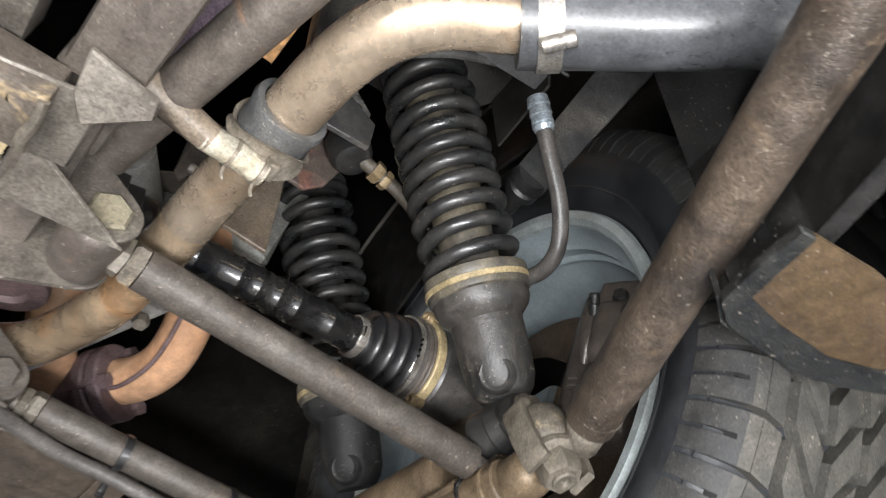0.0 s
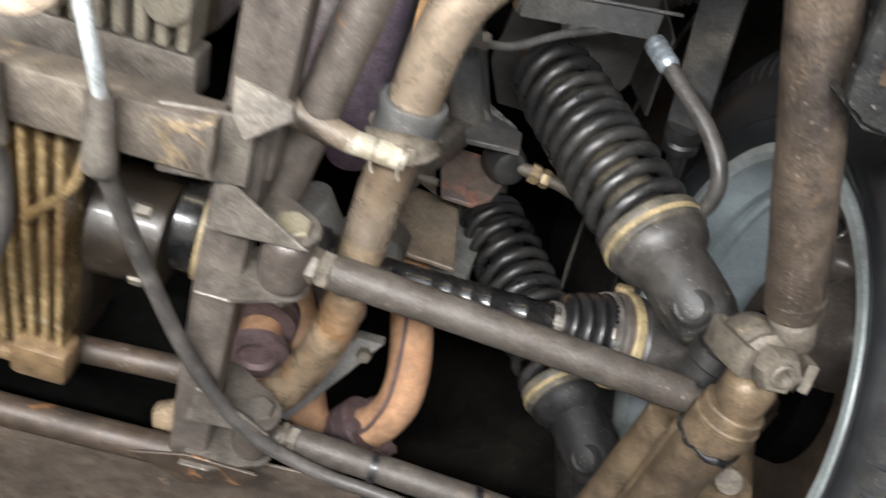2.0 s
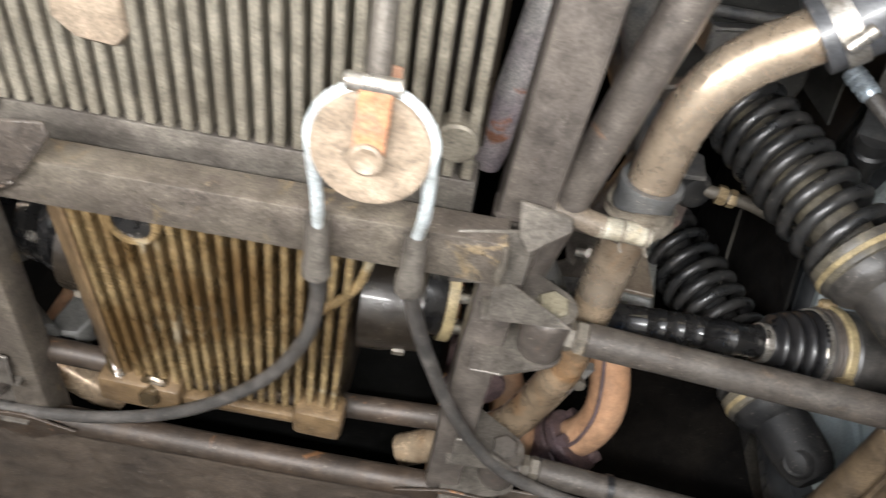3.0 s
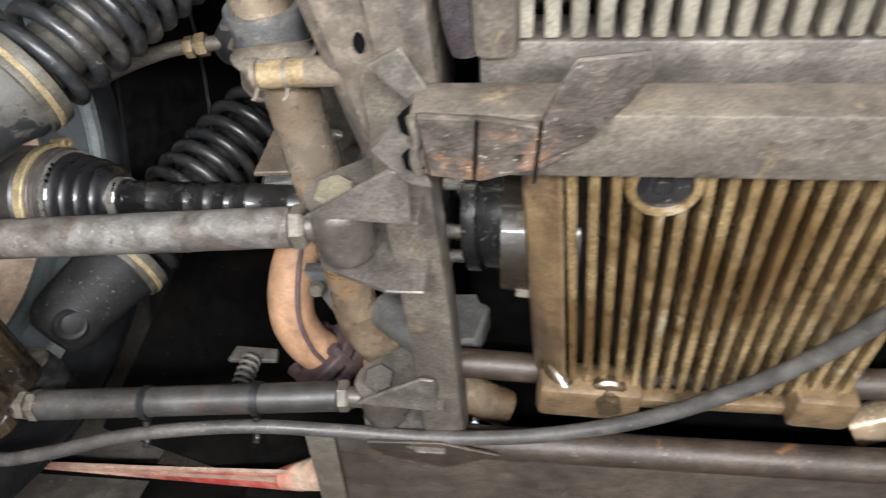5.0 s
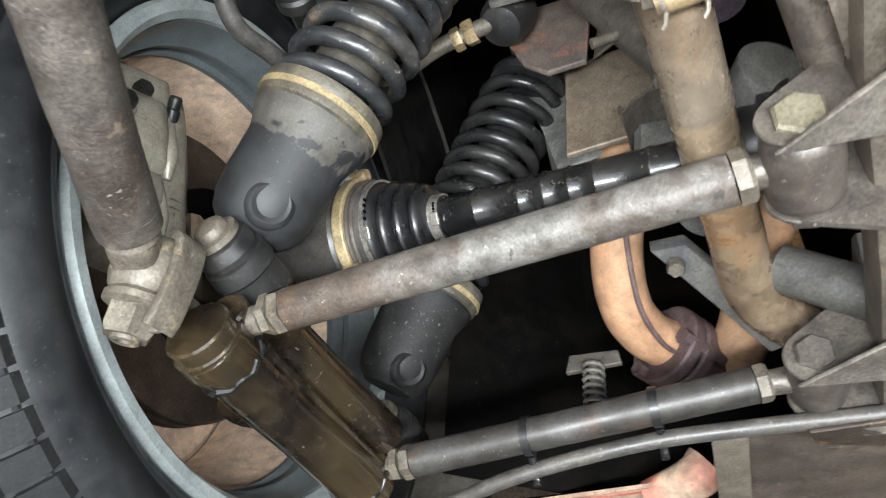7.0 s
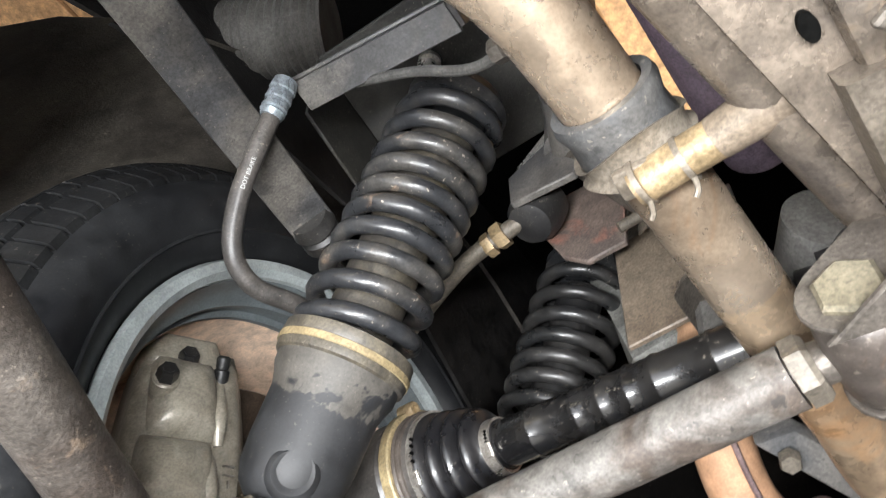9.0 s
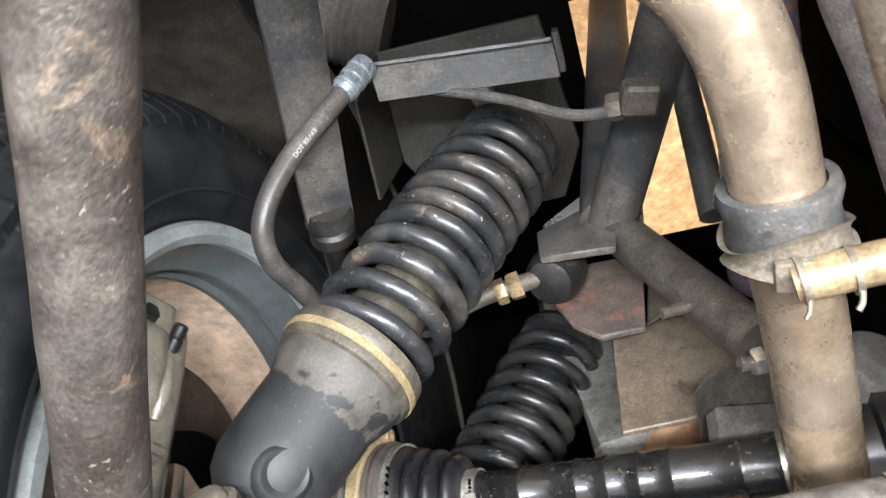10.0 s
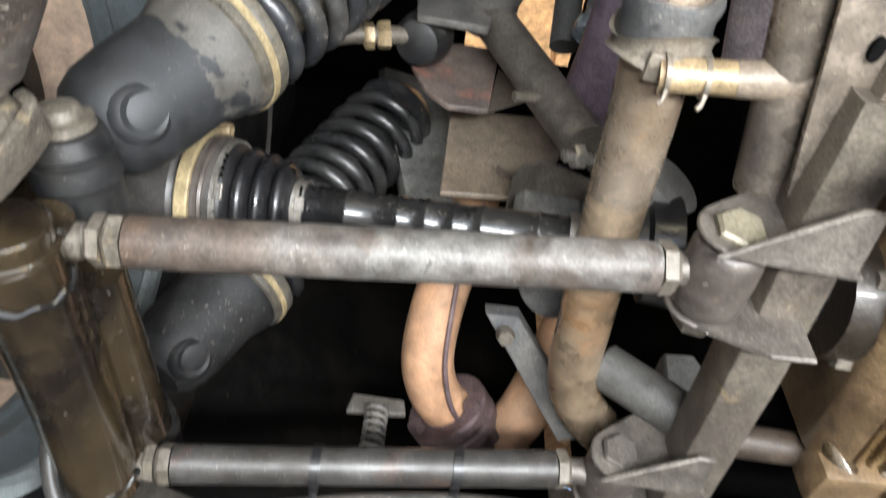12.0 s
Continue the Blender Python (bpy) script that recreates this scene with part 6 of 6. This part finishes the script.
    solo("wet_cross_tube", bm, M_FRONTTUBE, (0, 0.51, 1.767), "wet black tube behind the sump", "pipe")
    up_ = thing("undertray", (0.02, 0.9, 1.75), "dusty brown sheet undertray ahead of the sump", "undertray")
    bm = B()
    slab(bm, [(-0.315, 0.580, 1.745), (0.37, 0.566, 1.745), (0.372, 1.25, 1.745), (-0.36, 1.25, 1.745)], (0, 0, 0.003), 0.0008)
    part("sheet", bm, M_PLATE, up_)
    bm = B()
    slab(bm, [(-0.315, 0.575, 1.7415), (-0.290, 0.574, 1.7415), (-0.335, 1.25, 1.7415), (-0.36, 1.25, 1.7415)], (0, 0, -0.003), 0.0008)
    part("left_edge", bm, M_CLAMP, up_, "pale worn folded edge")
    bm = B()
    slab(bm, [(0.345, 0.556, 1.7415), (0.37, 0.555, 1.7415), (0.372, 1.25, 1.7415), (0.347, 1.25, 1.7415)], (0, 0, -0.003), 0.0008)
    part("right_edge", bm, M_PLATE, up_)

    # engine block over it all, in near-black that stands for the shade
    eb = thing("engine_block", (0, 0.5, 2.0), "engine block above the sumps, near-black for the shade there", "engine")
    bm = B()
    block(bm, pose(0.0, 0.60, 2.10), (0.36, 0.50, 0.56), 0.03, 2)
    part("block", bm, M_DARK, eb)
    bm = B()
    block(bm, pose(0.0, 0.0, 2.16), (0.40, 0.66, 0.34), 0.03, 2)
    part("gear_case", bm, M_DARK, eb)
    for s_ in (-1, 1):
        bm = B()
        lathe(bm, (s_ * 0.10, 0.39, 1.80), (s_, 0, 0), [(0, 0.045), (0.02, 0.044), (0.03, 0.042), (0.05, 0.040)], 36)
        part("diff_side", bm, M_SUMPDARK, eb)
        for k in range(4):
            bm = B()
            a = 0.6 + k * 1.57
            hexa(bm, (s_ * 0.13, 0.39 + 0.040 * math.cos(a), 1.80 + 0.040 * math.sin(a)), (s_, 0, 0), 0.006, 0.01)
            part("side_bolt", bm, M_NUT, eb)

    # right-hand tray beside the radius arm
    tr = thing("side_tray", (0.6, 0.1, 1.70), "brown-stained sill tray with a chipped black lip", "car body panel")
    bm = B()
    inner = [(0.482, 0.058), (0.491, 0.099), (0.519, 0.101), (0.558, 0.099), (0.581, 0.090), (0.609, 0.076), (0.68, 0.050)]
    outer = [(0.473, 0.060), (0.484, 0.108), (0.502, 0.1185), (0.532, 0.1175), (0.563, 0.117), (0.591, 0.105), (0.622, 0.085), (0.70, 0.055)]
    slab(bm, [(x, y, 1.697) for x, y in inner] + [(0.68, 0.05, 1.699), (0.579, 0.052, 1.699), (0.524, 0.053, 1.699)], (0, 0, 0.003), 0)
    part("floor_sheet", bm, M_TRAY, tr)
    bm = B()
    edge = []
    for k in range(len(outer) - 1):
        for f in (0.0, 0.25, 0.5, 0.75):
            edge.append((outer[k][0] + (outer[k + 1][0] - outer[k][0]) * f + random.uniform(-0.001, 0.001), outer[k][1] + (outer[k + 1][1] - outer[k][1]) * f + random.uniform(-0.001, 0.001), 1.696))
    slab(bm, edge + [(x, y, 1.695) for x, y in inner[::-1]], (0, 0, 0.006), 0.001)
    part("lip", bm, M_TRAYEDGE, tr, "ragged black lip")
    bm = B()
    slab(bm, [(0.484, 0.108, 1.70), (0.502, 0.1185, 1.700), (0.563, 0.117, 1.701), (0.622, 0.085, 1.70), (0.622, 0.085, 1.76), (0.563, 0.117, 1.76), (0.502, 0.1185, 1.76), (0.484, 0.108, 1.76)], (0, 0.003, 0), 0)
    part("lip_wall", bm, M_TRAYEDGE, tr)
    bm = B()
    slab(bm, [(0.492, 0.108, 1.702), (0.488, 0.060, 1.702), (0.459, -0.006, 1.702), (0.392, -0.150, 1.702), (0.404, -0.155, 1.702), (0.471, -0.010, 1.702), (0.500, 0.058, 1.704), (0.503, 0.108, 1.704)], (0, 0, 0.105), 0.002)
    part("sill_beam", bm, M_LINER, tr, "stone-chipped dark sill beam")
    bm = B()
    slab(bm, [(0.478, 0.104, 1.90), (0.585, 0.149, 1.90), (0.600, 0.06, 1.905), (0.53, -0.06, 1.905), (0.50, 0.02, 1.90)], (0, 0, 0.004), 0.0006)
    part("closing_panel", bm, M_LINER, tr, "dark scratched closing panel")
    # two near-black sheets added to fill the shaded gap round the tray
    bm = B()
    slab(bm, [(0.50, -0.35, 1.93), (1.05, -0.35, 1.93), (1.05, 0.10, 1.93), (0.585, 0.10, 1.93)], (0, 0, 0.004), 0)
    part("tray_gap_sheet", bm, M_DARK, tr, "near-black sheet in the shaded gap above the tray")
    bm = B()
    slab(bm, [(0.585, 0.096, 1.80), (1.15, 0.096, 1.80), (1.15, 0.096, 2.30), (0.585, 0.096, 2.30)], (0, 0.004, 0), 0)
    part("tray_gap_wall", bm, M_DARK, tr)
    bm = B()
    a, b = Vector((0.56, 0.03, 1.77)), Vector((0.70, -0.04, 1.73))
    block(bm, axes_pose((a + b) / 2, b - a, (0, 0, 1)), ((b - a).length, 0.035, 0.02), 0.003, 2)
    part("dark_stay", bm, M_BLACK, tr)

    # sill beam beside the left radius arm
    bm = B()
    slab(bm, [(-0.365, 0.030, 1.762), (-0.430, 0.015, 1.760), (-0.52, -0.02, 1.76), (-0.52, -0.16, 1.775), (-0.33, -0.16, 1.775)], (0, 0, 0.05), 0.002)
    solo("sill_beam", bm, M_LINER, (-0.43, -0.05, 1.775), "stone-chipped dark sill beam beside the radius arm", "car body panel")


middle()


# ---- the lift and things far off ----
def lift():
    la = thing("car_lift", (0.75, 0.4, 0), "blue painted steel lift arm and post", "car lift")
    bm = B()
    slab(bm, [(0.598, 0.20, 1.520), (0.604, 0.30, 1.520), (1.62, 0.69, 1.520), (1.62, 0.54, 1.520)], (0, 0, 0.055), 0.004)
    part("lift_arm", bm, M_BLUE, la)
    bm = B()
    block(bm, pose(1.75, 0.62, 1.35), (0.30, 0.24, 2.70), 0.01, 2)
    part("post", bm, M_BLUE, la)
    bm = B()
    block(bm, pose(1.75, 0.62, 0.01), (0.5, 0.5, 0.02), 0.003, 1)
    part("base_plate", bm, M_BLUE, la)


lift()


def odds_and_ends():
    il = thing("inspection_lamp", (0.51, 0.787, 1.876), "glowing inspection lamp tube lying in the engine bay", "lamp")
    bm = B()
    tube(bm, [(0.448, 0.786, 1.872), (0.505, 0.787, 1.876), (0.563, 0.788, 1.881)], 0.010, 16)
    part("glowing_tube", bm, M_GLOW, il, "glowing warm white tube")
    bm = B()
    tube(bm, [(0.563, 0.788, 1.881), (0.61, 0.790, 1.885)], 0.013, 16)
    part("handle", bm, M_RUBBER, il)
    sb = thing("splintered_board", (-0.52, 0.765, 1.79), "splintered board in streaks of red and cream", "board")
    for k in range(7):
        f0, f1 = k / 7, (k + 0.9) / 7
        a0, a1, b0, b1 = Vector((-0.690, 0.770, 1.784)), Vector((-0.690, 0.776, 1.784)), Vector((-0.362, 0.746, 1.784)), Vector((-0.372, 0.790, 1.784))
        bm = B()
        slab(bm, [a0 + (a1 - a0) * f0, b0 + (b1 - b0) * f0, b0 + (b1 - b0) * f1 + Vector((random.uniform(-0.03, 0.02), 0, 0)), a0 + (a1 - a0) * f1], (0, 0, 0.004 + 0.002 * (k % 2)), 0)
        part("splinter", bm, M_RED if k in (1, 4, 5, 6) else M_SPLINT, sb)
    bm = B()
    tube(bm, [(-0.39, 0.765, 1.786), (-0.345, 0.752, 1.79), (-0.33, 0.75, 1.80)], [0.012, 0.02, 0.022], 14)
    part("red_cap", bm, M_RED, sb, "dull red cap")
    for s in (-1, 1):
        # floor pan added as a near-black sheet where there is only shade
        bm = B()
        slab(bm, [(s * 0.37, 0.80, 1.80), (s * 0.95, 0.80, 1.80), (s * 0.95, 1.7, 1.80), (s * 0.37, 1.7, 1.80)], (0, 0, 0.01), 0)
        solo("floor_pan", bm, M_PANEL, (s * 0.6, 1.2, 1.80), "near-black sheet floor pan of the car, shade in its colour", "car body panel", "floor pans")
        if s < 0:
            continue
        bm = B()
        hp = thing("manifold_stub", (s * 0.2, 0.6, 1.9), "tan manifold stub with a purple-brown flange", "exhaust pipe", "manifold stubs")
        tube(bm, [(s * 0.190, 0.56, 2.02), (s * 0.198, 0.56, 1.95), (s * 0.214, 0.565, 1.86)], 0.022, 22)
        part("stub_pipe", bm, M_HEADER, hp)
        bm = B()
        lathe(bm, (s * 0.2135, 0.565, 1.864), (s * 0.15, 0.05, -1), [(0, 0.022), (0.001, 0.033), (0.009, 0.033), (0.010, 0.020), (0.006, 0.016), (0.006, 0.001)], 28)
        part("end_flange", bm, M_FLANGE, hp)
        for z in (1.915, 1.900):
            bm = B()
            lathe(bm, (s * 0.206, 0.562, z), (s * 0.15, 0.02, -1), [(0, 0.022), (0.001, 0.036), (0.011, 0.036), (0.012, 0.022)], 26)
            part("stub_flange", bm, M_FLANGE, hp)
    cl = thing("wiring_clutter", (0.60, 0.02, 1.86), "yellow and cream wiring clutter above the tray", "wiring")
    for k in range(34):
        c = Vector((0.60 + random.uniform(-0.06, 0.09), 0.02 + random.uniform(-0.07, 0.04), 1.87 + random.uniform(-0.03, 0.04)))
        d = Vector((random.uniform(-1, 1), random.uniform(-1, 1), random.uniform(-0.4, 0.4))) * 0.024
        bm = B()
        r = random.choice((0.004, 0.007, 0.010))
        tube(bm, [c - d, c + Vector((0, 0.008, 0.012)), c + d], [r * 0.6, r * 1.2, r * 0.7], 12, 6, wobble=0.006)
        part("cable_piece", bm, (M_YELLOWFOAM, M_TRAY, M_CREAM, M_DARK, M_TRAY, M_RUST, M_DARK, M_DARK)[k % 8], cl)


odds_and_ends()
